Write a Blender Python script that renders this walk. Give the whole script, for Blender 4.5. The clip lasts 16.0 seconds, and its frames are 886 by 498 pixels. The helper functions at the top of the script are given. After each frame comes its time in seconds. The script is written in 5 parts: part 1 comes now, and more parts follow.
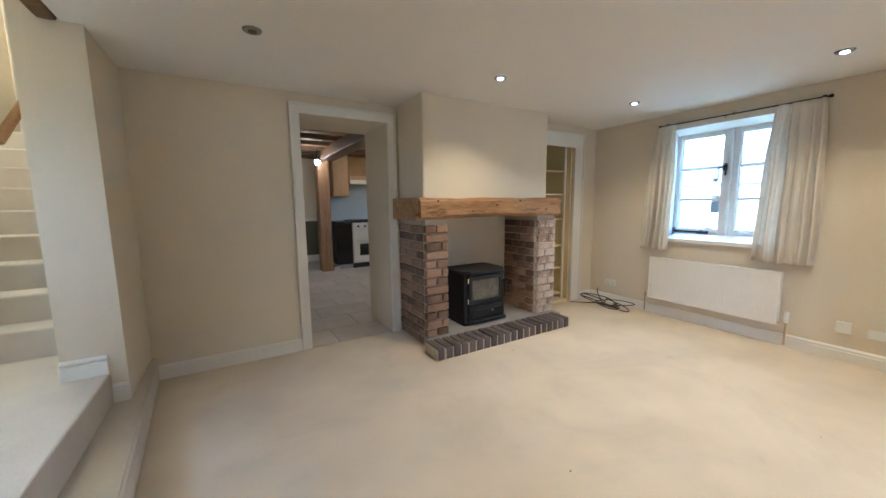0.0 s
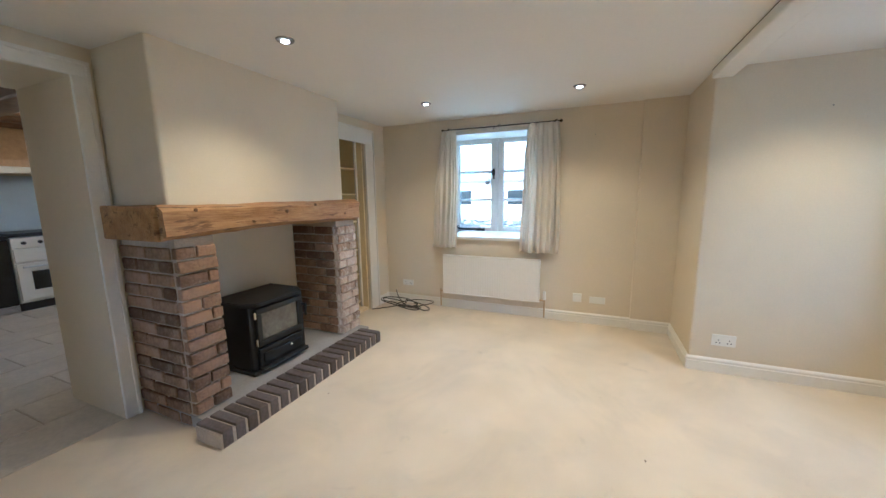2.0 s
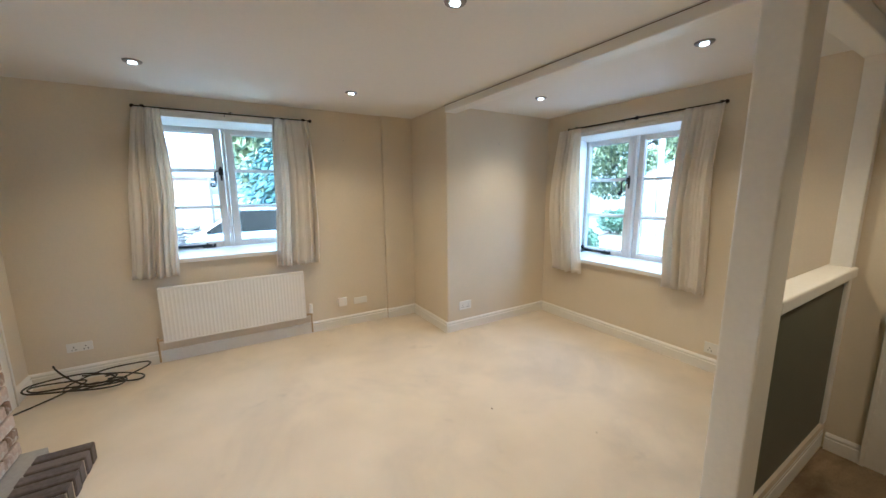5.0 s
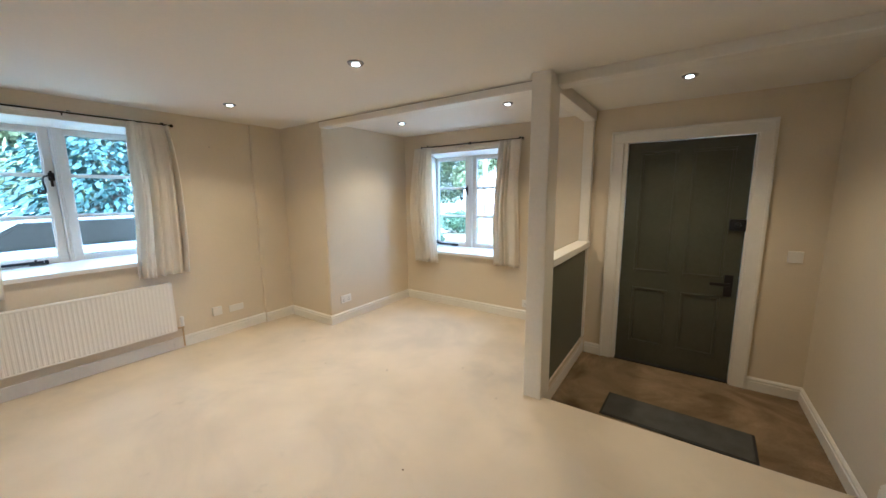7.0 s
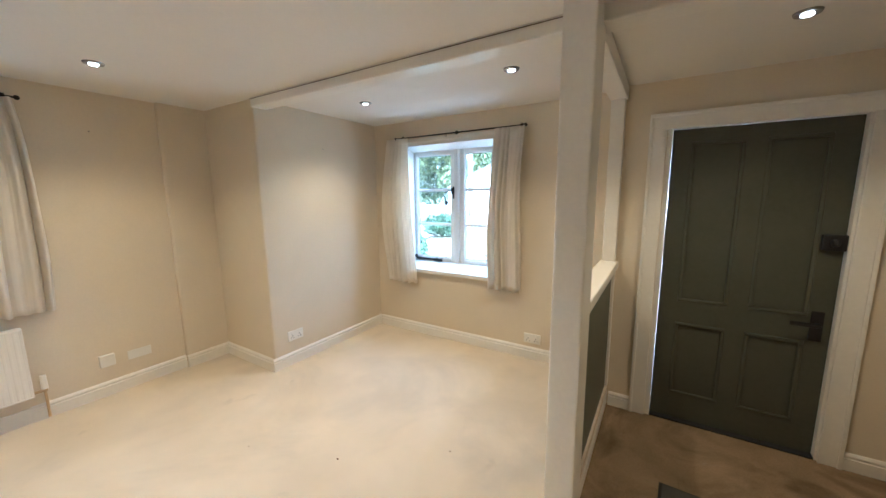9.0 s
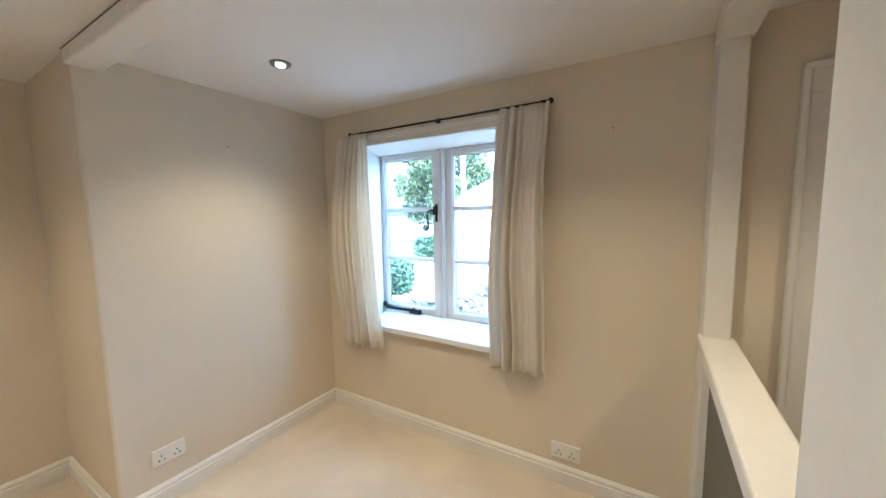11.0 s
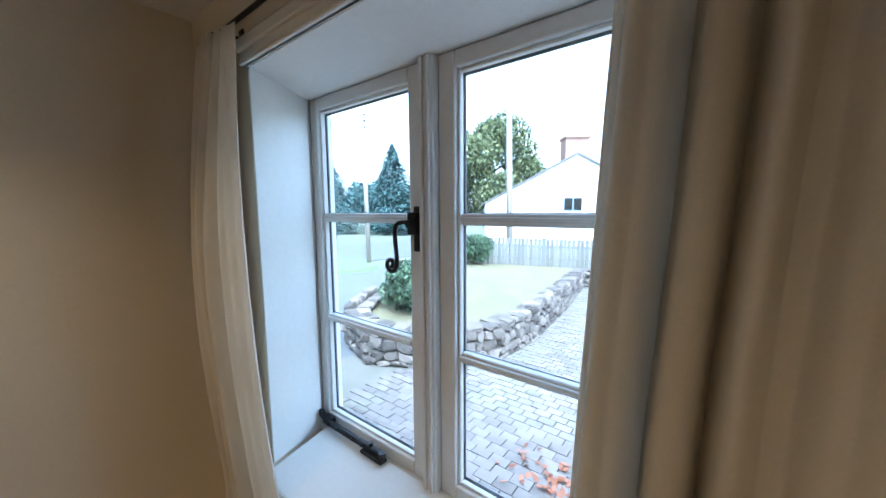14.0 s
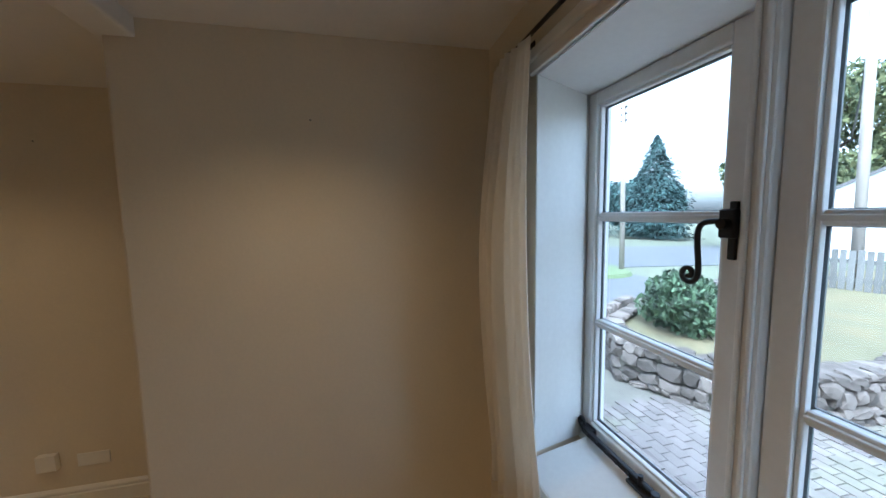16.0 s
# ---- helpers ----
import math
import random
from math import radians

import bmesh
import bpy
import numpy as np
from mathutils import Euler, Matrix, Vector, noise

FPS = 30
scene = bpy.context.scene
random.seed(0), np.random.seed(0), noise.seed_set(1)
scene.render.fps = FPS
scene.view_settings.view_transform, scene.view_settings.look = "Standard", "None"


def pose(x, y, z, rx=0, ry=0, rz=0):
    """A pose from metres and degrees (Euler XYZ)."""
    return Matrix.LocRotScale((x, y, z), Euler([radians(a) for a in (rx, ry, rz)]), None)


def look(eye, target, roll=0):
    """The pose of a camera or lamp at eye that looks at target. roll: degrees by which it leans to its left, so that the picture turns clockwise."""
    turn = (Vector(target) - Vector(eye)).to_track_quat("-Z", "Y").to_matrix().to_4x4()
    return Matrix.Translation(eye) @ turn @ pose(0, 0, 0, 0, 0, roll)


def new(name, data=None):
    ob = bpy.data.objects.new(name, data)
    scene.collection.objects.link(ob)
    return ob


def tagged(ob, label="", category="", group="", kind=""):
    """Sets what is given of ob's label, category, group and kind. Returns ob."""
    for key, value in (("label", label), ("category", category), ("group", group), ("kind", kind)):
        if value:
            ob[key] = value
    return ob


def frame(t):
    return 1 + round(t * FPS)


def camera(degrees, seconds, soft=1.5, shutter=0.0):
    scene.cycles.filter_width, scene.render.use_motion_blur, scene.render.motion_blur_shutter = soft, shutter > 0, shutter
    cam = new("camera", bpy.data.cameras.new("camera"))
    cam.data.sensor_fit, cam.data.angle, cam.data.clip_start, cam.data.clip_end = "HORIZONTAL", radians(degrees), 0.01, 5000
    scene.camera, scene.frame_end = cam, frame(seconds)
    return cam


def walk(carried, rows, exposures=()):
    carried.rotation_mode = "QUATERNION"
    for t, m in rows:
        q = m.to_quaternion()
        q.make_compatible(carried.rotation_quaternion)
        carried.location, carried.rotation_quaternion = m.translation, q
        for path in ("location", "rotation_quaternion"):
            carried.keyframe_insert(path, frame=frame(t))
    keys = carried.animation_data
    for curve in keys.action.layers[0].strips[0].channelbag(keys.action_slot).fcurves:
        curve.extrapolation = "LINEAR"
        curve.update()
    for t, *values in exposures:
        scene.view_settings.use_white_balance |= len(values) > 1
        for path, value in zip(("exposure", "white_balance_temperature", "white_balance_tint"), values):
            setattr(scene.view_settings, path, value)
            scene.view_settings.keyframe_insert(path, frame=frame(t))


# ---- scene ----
cam = camera(102.9, 16.0)
PATH = [
    (0, (0.028, 0.156, 1.245), (1.043, 1.861, 0.993), -0.6),
    (0.5, (0.095, 0.257, 1.251), (1.314, 1.819, 0.975), -0.7),
    (1, (0.186, 0.431, 1.288), (1.654, 1.757, 0.992), -0.8),
    (1.5, (0.248, 0.547, 1.315), (1.912, 1.616, 1.017), -0.8),
    (2, (0.252, 0.72, 1.337), (2.071, 1.493, 1.031), -0.8),
    (2.5, (0.261, 0.882, 1.351), (2.189, 1.312, 1.039), -0.8),
    (3, (0.369, 1.025, 1.35), (2.338, 1.177, 1.028), -0.8),
    (3.5, (0.458, 1.213, 1.352), (2.425, 1.045, 1.032), -0.8),
    (4, (0.463, 1.364, 1.383), (2.389, 0.929, 1.065), -0.8),
    (4.5, (0.434, 1.604, 1.409), (2.258, 0.849, 1.086), -0.6),
    (5, (0.477, 1.758, 1.393), (2.166, 0.738, 1.067), -0.5),
    (5.2, (0.499, 1.837, 1.391), (2.107, 0.692, 1.068), -0.6),
    (7.3, (0.178, 2.392, 1.419), (1.27, 0.746, 1.109), -0.5),
    (7.5, (0.221, 2.34, 1.413), (1.304, 0.688, 1.102), -0.5),
    (8, (0.341, 2.089, 1.42), (1.412, 0.429, 1.107), -0.6),
    (8.5, (0.492, 1.841, 1.408), (1.552, 0.173, 1.097), -0.5),
    (9, (0.676, 1.594, 1.438), (1.718, -0.085, 1.133), -0.5),
    (9.2, (0.742, 1.512, 1.444), (1.771, -0.175, 1.138), -0.6),
    (11.3, (1.278, 0.325, 1.452), (2.301, -1.384, 1.264), -0.8),
    (11.5, (1.324, 0.189, 1.441), (2.347, -1.52, 1.256), -0.8),
    (12, (1.395, -0.115, 1.48), (2.455, -1.775, 1.245), -0.6),
    (12.5, (1.502, -0.344, 1.488), (2.583, -2.01, 1.249), -0.5),
    (13, (1.646, -0.589, 1.462), (2.739, -2.251, 1.25), -0.5),
    (13.5, (1.776, -0.728, 1.494), (2.864, -2.391, 1.27), -0.3),
    (14, (1.846, -0.832, 1.508), (3.078, -2.391, 1.286), -0.4),
    (14.5, (1.874, -0.886, 1.508), (3.335, -2.233, 1.287), -0.5),
    (15, (1.889, -0.864, 1.505), (3.579, -1.913, 1.293), -0.7),
    (15.5, (1.901, -0.826, 1.503), (3.75, -1.56, 1.303), -0.9),
    (16, (1.914, -0.784, 1.5), (3.853, -1.232, 1.306), -1.0),
]
EXPO = [(0.0, 3.6, 4300, 0), (2.5, 3.55, 4200, 0), (3.5, 3.4, 4200, 0), (4.5, 3.35, 4350, 1), (7.5, 3.5, 4450, 1), (9.0, 3.6, 4400, 1), (11.3, 3.45, 4350, 1), (12.5, 3.15, 4600, 3), (13.5, 2.4, 4750, 4), (14.5, 1.65, 4950, 5), (15.3, 1.0, 5050, 6), (16.0, 1.75, 5050, 6)]
walk(cam, [(t, look(eye, target, roll)) for t, eye, target, roll in PATH], EXPO)

# ---- light ----
world = bpy.data.worlds.new("sky")
scene.world = world
world.use_nodes = True
wn = world.node_tree
sky = wn.nodes.new("ShaderNodeTexSky")
sky.sky_type = "NISHITA"
sky.sun_disc = False
sky.sun_elevation = radians(59)
sky.sun_rotation = radians(315)
sky.air_density, sky.dust_density, sky.ozone_density = 1.0, 4.0, 1.0
wn.nodes["Background"].inputs[1].default_value = 0.15
overcast = wn.nodes.new("ShaderNodeHueSaturation")
overcast.inputs["Saturation"].default_value, overcast.inputs["Value"].default_value = 0.35, 1.8
wn.links.new(sky.outputs[0], overcast.inputs["Color"])
wn.links.new(overcast.outputs[0], wn.nodes["Background"].inputs[0])
sun = new("sun", bpy.data.lights.new("sun", "SUN"))
sun.data.energy, sun.data.angle, sun.data.color = 0.9, radians(40), (1, 0.97, 0.92)
sun.matrix_world = look((0, 0, 20), (8.5, -8.5, 0))
SPOT_W, SPOT_COL = 4.5, (1.0, 0.63, 0.30)


# ---- materials ----
def mat(name, base, rough=0.6, metal=0.0, var=0.12, scale=6.0, fine=60.0, bump=0.15, dist=0.002, spread=0.0, stretch=None, dark=None, spec=0.5):
    m = bpy.data.materials.new(name)
    m.use_nodes = True
    nt = m.node_tree
    b = nt.nodes["Principled BSDF"]
    b.inputs["Roughness"].default_value, b.inputs["Metallic"].default_value = rough, metal
    b.inputs["Specular IOR Level"].default_value = spec
    tc = nt.nodes.new("ShaderNodeTexCoord")
    src = tc.outputs["Object"]
    if stretch:
        mp = nt.nodes.new("ShaderNodeMapping")
        mp.inputs["Scale"].default_value = stretch
        nt.links.new(src, mp.inputs[0])
        src = mp.outputs[0]
    big, small = nt.nodes.new("ShaderNodeTexNoise"), nt.nodes.new("ShaderNodeTexNoise")
    for n, s in ((big, scale), (small, fine)):
        n.inputs["Scale"].default_value, n.inputs["Detail"].default_value = s, 5
        nt.links.new(src, n.inputs["Vector"])
    add = nt.nodes.new("ShaderNodeMath")
    add.operation = "MULTIPLY_ADD"
    nt.links.new(small.outputs[0], add.inputs[0])
    add.inputs[1].default_value = 0.5
    half = nt.nodes.new("ShaderNodeMath")
    half.operation = "MULTIPLY"
    half.inputs[1].default_value = 0.5
    nt.links.new(big.outputs[0], half.inputs[0])
    nt.links.new(half.outputs[0], add.inputs[2])
    fac = add.outputs[0]
    if spread:
        info = nt.nodes.new("ShaderNodeObjectInfo")
        isl = nt.nodes.new("ShaderNodeNewGeometry")
        s2 = nt.nodes.new("ShaderNodeMath")
        s2.operation = "ADD"
        nt.links.new(info.outputs["Random"], s2.inputs[0])
        nt.links.new(isl.outputs["Random Per Island"], s2.inputs[1])
        fr = nt.nodes.new("ShaderNodeMath")
        fr.operation = "FRACT"
        nt.links.new(s2.outputs[0], fr.inputs[0])
        mx = nt.nodes.new("ShaderNodeMath")
        mx.operation = "MULTIPLY_ADD"
        mx.inputs[1].default_value = spread
        nt.links.new(fr.outputs[0], mx.inputs[0])
        sub = nt.nodes.new("ShaderNodeMath")
        sub.operation = "SUBTRACT"
        nt.links.new(fac, sub.inputs[0])
        sub.inputs[1].default_value = spread / 2
        nt.links.new(sub.outputs[0], mx.inputs[2])
        fac = mx.outputs[0]
    ramp = nt.nodes.new("ShaderNodeValToRGB")
    lo = dark or [c * (1 - var * 1.6) for c in base]
    hi = [min(1, c * (1 + var)) for c in base]
    ramp.color_ramp.elements[0].position, ramp.color_ramp.elements[1].position = 0.3, 0.7
    ramp.color_ramp.elements[0].color, ramp.color_ramp.elements[1].color = (*lo, 1), (*hi, 1)
    nt.links.new(fac, ramp.inputs[0])
    nt.links.new(ramp.outputs[0], b.inputs["Base Color"])
    if bump:
        bp = nt.nodes.new("ShaderNodeBump")
        bp.inputs["Strength"].default_value, bp.inputs["Distance"].default_value = bump, dist
        nt.links.new(add.outputs[0], bp.inputs["Height"])
        nt.links.new(bp.outputs[0], b.inputs["Normal"])
    return m


def glow(name, colour, strength):
    m = bpy.data.materials.new(name)
    m.use_nodes = True
    b = m.node_tree.nodes["Principled BSDF"]
    b.inputs["Emission Color"].default_value, b.inputs["Emission Strength"].default_value = (*colour, 1), strength
    return m


def glass_mat():
    m = bpy.data.materials.new("window_glass")
    m.use_nodes = True
    nt = m.node_tree
    nt.nodes.remove(nt.nodes["Principled BSDF"])
    clear, gloss = nt.nodes.new("ShaderNodeBsdfTransparent"), nt.nodes.new("ShaderNodeBsdfGlossy")
    clear.inputs[0].default_value = (0.93, 0.97, 0.98, 1)
    gloss.inputs["Roughness"].default_value = 0.02
    face, mix = nt.nodes.new("ShaderNodeLayerWeight"), nt.nodes.new("ShaderNodeMixShader")
    power, gain = nt.nodes.new("ShaderNodeMath"), nt.nodes.new("ShaderNodeMath")
    power.operation, gain.operation = "POWER", "MULTIPLY_ADD"
    power.inputs[1].default_value, gain.inputs[1].default_value, gain.inputs[2].default_value = 5, 0.5, 0.02
    nt.links.new(face.outputs["Facing"], power.inputs[0])
    nt.links.new(power.outputs[0], gain.inputs[0])
    nt.links.new(gain.outputs[0], mix.inputs[0])
    nt.links.new(clear.outputs[0], mix.inputs[1])
    nt.links.new(gloss.outputs[0], mix.inputs[2])
    nt.links.new(mix.outputs[0], nt.nodes["Material Output"].inputs[0])
    return m


M_WALL = mat("wall_paint", (0.72, 0.635, 0.485), 0.75, var=0.03, scale=1.5, fine=90, bump=0.1)
M_CEIL = mat("ceiling_paint", (0.80, 0.77, 0.71), 0.8, var=0.02, scale=1.2, fine=70, bump=0.08)
M_TRIM = mat("white_gloss_paint", (0.80, 0.77, 0.70), 0.35, var=0.03, scale=3, fine=50, bump=0.05)
M_WIN = mat("white_window_paint", (0.82, 0.82, 0.80), 0.35, var=0.03, scale=4, fine=60, bump=0.05)
M_CARPET = mat("cream_carpet", (0.69, 0.60, 0.465), 0.95, var=0.10, scale=2.2, fine=260, bump=0.6, dist=0.004, spec=0.1)
M_HALL = mat("worn_brown_carpet", (0.34, 0.25, 0.155), 0.95, var=0.22, scale=2.5, fine=240, bump=0.6, dist=0.004, dark=(0.13, 0.09, 0.05), spec=0.1)
M_STAIR = mat("stair_carpet", (0.60, 0.54, 0.45), 0.95, var=0.10, scale=3, fine=240, bump=0.6, dist=0.004, spec=0.1)
M_BRICK = mat("old_brick", (0.27, 0.175, 0.115), 0.85, var=0.3, scale=9, fine=45, bump=0.8, dist=0.006, spread=0.4, dark=(0.11, 0.065, 0.042))
M_BRICK_PALE = mat("limewashed_brick", (0.48, 0.39, 0.33), 0.85, var=0.25, scale=9, fine=45, bump=0.8, dist=0.006, spread=0.5, dark=(0.26, 0.18, 0.13))
M_BRICK_BLUE = mat("dark_engineering_brick", (0.115, 0.095, 0.092), 0.55, var=0.3, scale=12, fine=60, bump=0.5, dist=0.004, spread=0.35)
M_MORTAR = mat("lime_mortar", (0.50, 0.43, 0.35), 0.95, var=0.15, scale=15, fine=120, bump=0.7, dist=0.004)
M_SLAB = mat("grey_hearth_slab", (0.36, 0.35, 0.34), 0.7, var=0.1, scale=5, fine=60)
M_OAK = mat("rustic_oak", (0.43, 0.26, 0.105), 0.55, var=0.25, scale=4, fine=24, bump=0.7, dist=0.006, stretch=(0.5, 5, 5), dark=(0.20, 0.095, 0.035))
M_OAKV = mat("aged_oak_post", (0.30, 0.165, 0.07), 0.55, var=0.3, scale=4, fine=24, bump=0.7, dist=0.005, stretch=(5, 5, 0.5), dark=(0.12, 0.06, 0.025))
M_OAKDARK = mat("dark_oak_beam", (0.15, 0.08, 0.035), 0.6, var=0.3, scale=4, fine=24, bump=0.7, dist=0.005, stretch=(0.5, 5, 5))
M_PINE = mat("pine_handrail", (0.45, 0.25, 0.10), 0.4, var=0.2, scale=4, fine=30, stretch=(5, 0.6, 5))
M_CREAMCAB = mat("wood_cabinet", (0.48, 0.31, 0.15), 0.5, var=0.15, scale=4, fine=30, stretch=(5, 5, 0.6))
M_IRON = mat("black_iron", (0.018, 0.018, 0.02), 0.5, metal=0.3, var=0.2, scale=20, fine=120, bump=0.25)
M_STOVE = mat("stove_cast_iron", (0.022, 0.024, 0.028), 0.48, metal=0.2, var=0.2, scale=14, fine=120, bump=0.25)
M_STOVEGLASS = mat("sooty_stove_glass", (0.16, 0.15, 0.13), 0.18, var=0.3, scale=7, fine=40, bump=0.02)
M_RAD = mat("radiator_enamel", (0.83, 0.80, 0.73), 0.3, var=0.02, scale=3, fine=40, bump=0.03)
M_PLASTIC = mat("white_plastic", (0.80, 0.78, 0.72), 0.35, var=0.02, scale=5, fine=50, bump=0)
M_CURTAIN = mat("cream_linen", (0.90, 0.85, 0.76), 0.9, var=0.05, scale=7, fine=300, bump=0.35, spec=0.15)
M_DOOR = mat("sage_door_paint", (0.066, 0.070, 0.049), 0.45, var=0.10, scale=3, fine=40, bump=0.1)
M_PANEL = mat("grey_green_panel_paint", (0.11, 0.113, 0.085), 0.5, var=0.06, scale=3, fine=50, bump=0.08)
M_MAT = mat("ribbed_door_mat", (0.075, 0.075, 0.072), 0.95, var=0.25, scale=8, fine=200, bump=0.8, dist=0.004)
M_RUBBER = mat("black_rubber", (0.02, 0.02, 0.02), 0.7, var=0.2)
M_CABLE = mat("black_cable", (0.025, 0.022, 0.02), 0.45, var=0.1, bump=0)
M_CHROME = mat("chrome", (0.75, 0.75, 0.75), 0.2, metal=1.0, var=0.03, bump=0)
M_NICKEL = mat("satin_nickel", (0.30, 0.28, 0.25), 0.4, metal=0.8, var=0.05, bump=0)
M_COPPER = mat("brass_pipe", (0.55, 0.42, 0.25), 0.35, metal=1.0, var=0.08, bump=0)
M_TILE = mat("travertine_tile", (0.55, 0.49, 0.40), 0.4, var=0.12, scale=4, fine=40, bump=0.1, spread=0.25)
M_GROUT = mat("tile_grout", (0.43, 0.38, 0.31), 0.9, var=0.1)
M_SPLASH = mat("pale_blue_splashback", (0.52, 0.58, 0.60), 0.25, var=0.04)
M_STEEL = mat("brushed_steel", (0.6, 0.59, 0.57), 0.35, metal=0.9, var=0.05, bump=0)
M_ENAMEL = mat("cream_enamel", (0.72, 0.68, 0.58), 0.3, var=0.03, bump=0)
M_DARKGLASS = mat("dark_oven_glass", (0.012, 0.011, 0.010), 0.12, var=0.1, bump=0)
M_SHELF = mat("cream_cupboard_paint", (0.78, 0.66, 0.38), 0.55, var=0.04, scale=3, fine=50, bump=0.06)
M_GLASS = glass_mat()
M_SEAL = mat("glazing_seal", (0.24, 0.25, 0.26), 0.4, var=0.1, bump=0)
ct = M_CURTAIN.node_tree
thin, blend = ct.nodes.new("ShaderNodeBsdfTranslucent"), ct.nodes.new("ShaderNodeMixShader")
thin.inputs[0].default_value, blend.inputs[0].default_value = (0.92, 0.87, 0.77, 1), 0.38
ct.links.new(ct.nodes["Principled BSDF"].outputs[0], blend.inputs[1])
ct.links.new(thin.outputs[0], blend.inputs[2])
ct.links.new(blend.outputs[0], ct.nodes["Material Output"].inputs[0])
M_BULB = glow("lamp_lens", (1.0, 0.90, 0.75), 1.6)


def smudge(m, colour, scale, lo, hi, amount, stretch=(1, 1, 1)):
    """Lay broad soiled patches of one colour over a material's base colour."""
    nt = m.node_tree
    b = nt.nodes["Principled BSDF"]
    src = b.inputs["Base Color"].links[0].from_socket
    tc, n1 = nt.nodes.new("ShaderNodeTexCoord"), nt.nodes.new("ShaderNodeTexNoise")
    n1.inputs["Scale"].default_value, n1.inputs["Detail"].default_value, n1.inputs["Roughness"].default_value = scale, 7, 0.62
    n1.inputs["Distortion"].default_value = 0.8
    mp = nt.nodes.new("ShaderNodeMapping")
    mp.inputs["Scale"].default_value = stretch
    nt.links.new(tc.outputs["Object"], mp.inputs[0])
    nt.links.new(mp.outputs[0], n1.inputs["Vector"])
    rg, mx = nt.nodes.new("ShaderNodeMapRange"), nt.nodes.new("ShaderNodeMix")
    rg.inputs[1].default_value, rg.inputs[2].default_value, rg.inputs[4].default_value = lo, hi, amount
    nt.links.new(n1.outputs[0], rg.inputs[0])
    mx.data_type = "RGBA"
    nt.links.new(rg.outputs[0], mx.inputs[0])
    nt.links.new(src, mx.inputs[6])
    mx.inputs[7].default_value = (*colour, 1)
    nt.links.new(mx.outputs[2], b.inputs["Base Color"])


smudge(M_CARPET, (0.36, 0.34, 0.31), 1.3, 0.5, 0.8, 0.38)
smudge(M_CARPET, (0.28, 0.25, 0.22), 4.0, 0.66, 0.80, 0.35)
smudge(M_HALL, (0.05, 0.032, 0.018), 1.6, 0.42, 0.66, 0.75)
smudge(M_HALL, (0.30, 0.25, 0.19), 7.0, 0.66, 0.74, 0.4)
smudge(M_OAK, (0.09, 0.04, 0.016), 4.5, 0.56, 0.64, 0.85, (0.8, 5, 5))
smudge(M_OAK, (0.26, 0.125, 0.045), 3.0, 0.45, 0.65, 0.6)
smudge(M_BRICK_PALE, (0.70, 0.66, 0.60), 9.0, 0.52, 0.60, 0.8)
smudge(M_BRICK, (0.40, 0.33, 0.26), 8.0, 0.56, 0.66, 0.5)
smudge(M_DOOR, (0.08, 0.08, 0.058), 3.0, 0.5, 0.7, 0.5)
smudge(M_WALL, (0.60, 0.54, 0.41), 1.1, 0.5, 0.8, 0.35)

# ---- helpers for meshes ----


def box(bm, x0, y0, z0, x1, y1, z1, bevel=0.0):
    r = bmesh.ops.create_cube(bm, size=1.0, matrix=Matrix.Translation(((x0 + x1) / 2, (y0 + y1) / 2, (z0 + z1) / 2)) @ Matrix.Diagonal((abs(x1 - x0), abs(y1 - y0), abs(z1 - z0), 1)))
    if bevel:
        es = {e for v in r["verts"] for e in v.link_edges}
        bmesh.ops.bevel(bm, geom=list(es), offset=bevel, segments=2, affect="EDGES", profile=0.5)
    return bm


def rod(bm, p0, p1, r, seg=12, r2=None):
    p0, p1 = Vector(p0), Vector(p1)
    d = p1 - p0
    m = Matrix.Translation((p0 + p1) / 2) @ d.to_track_quat("Z", "Y").to_matrix().to_4x4()
    bmesh.ops.create_cone(bm, cap_ends=True, segments=seg, radius1=r, radius2=r if r2 is None else r2, depth=d.length, matrix=m)
    return bm


def ball(bm, p, r, sx=1, sy=1, sz=1, u=12, v=8):
    bmesh.ops.create_uvsphere(bm, u_segments=u, v_segments=v, radius=r, matrix=Matrix.Translation(p) @ Matrix.Diagonal((sx, sy, sz, 1)))
    return bm


def prism(bm, profile, a, b, closed=True):
    """Sweep a closed profile of 3D offsets from a to b."""
    va = [bm.verts.new(Vector(a) + Vector(p)) for p in profile]
    vb = [bm.verts.new(Vector(b) + Vector(p)) for p in profile]
    n = len(profile)
    for i in range(n):
        bm.faces.new((va[i], va[(i + 1) % n], vb[(i + 1) % n], vb[i]))
    if closed:
        bm.faces.new(va[::-1])
        bm.faces.new(vb)
    bmesh.ops.recalc_face_normals(bm, faces=bm.faces)
    return bm


def B():
    return bmesh.new()


def mesh_of(name, bm, material, smooth=False):
    me = bpy.data.meshes.new(name)
    if smooth:
        for f in bm.faces:
            f.smooth = True
    bm.to_mesh(me)
    bm.free()
    me.materials.append(material)
    return me


def part(name, bm, material, parent, label="", smooth=False):
    ob = new(name, mesh_of(name, bm, material, smooth))
    ob.parent = parent
    if label:
        ob["label"] = label
    return ob


def solid(name, bm, material, label, category, kind="", group="", smooth=False):
    return tagged(new(name, mesh_of(name, bm, material, smooth)), label, category, group, kind)


def thing(name, label, category, m=None, kind="", group=""):
    ob = tagged(new(name), label, category, group, kind)
    ob.empty_display_size = 0.05
    if m is not None:
        ob.matrix_world = m
    return ob


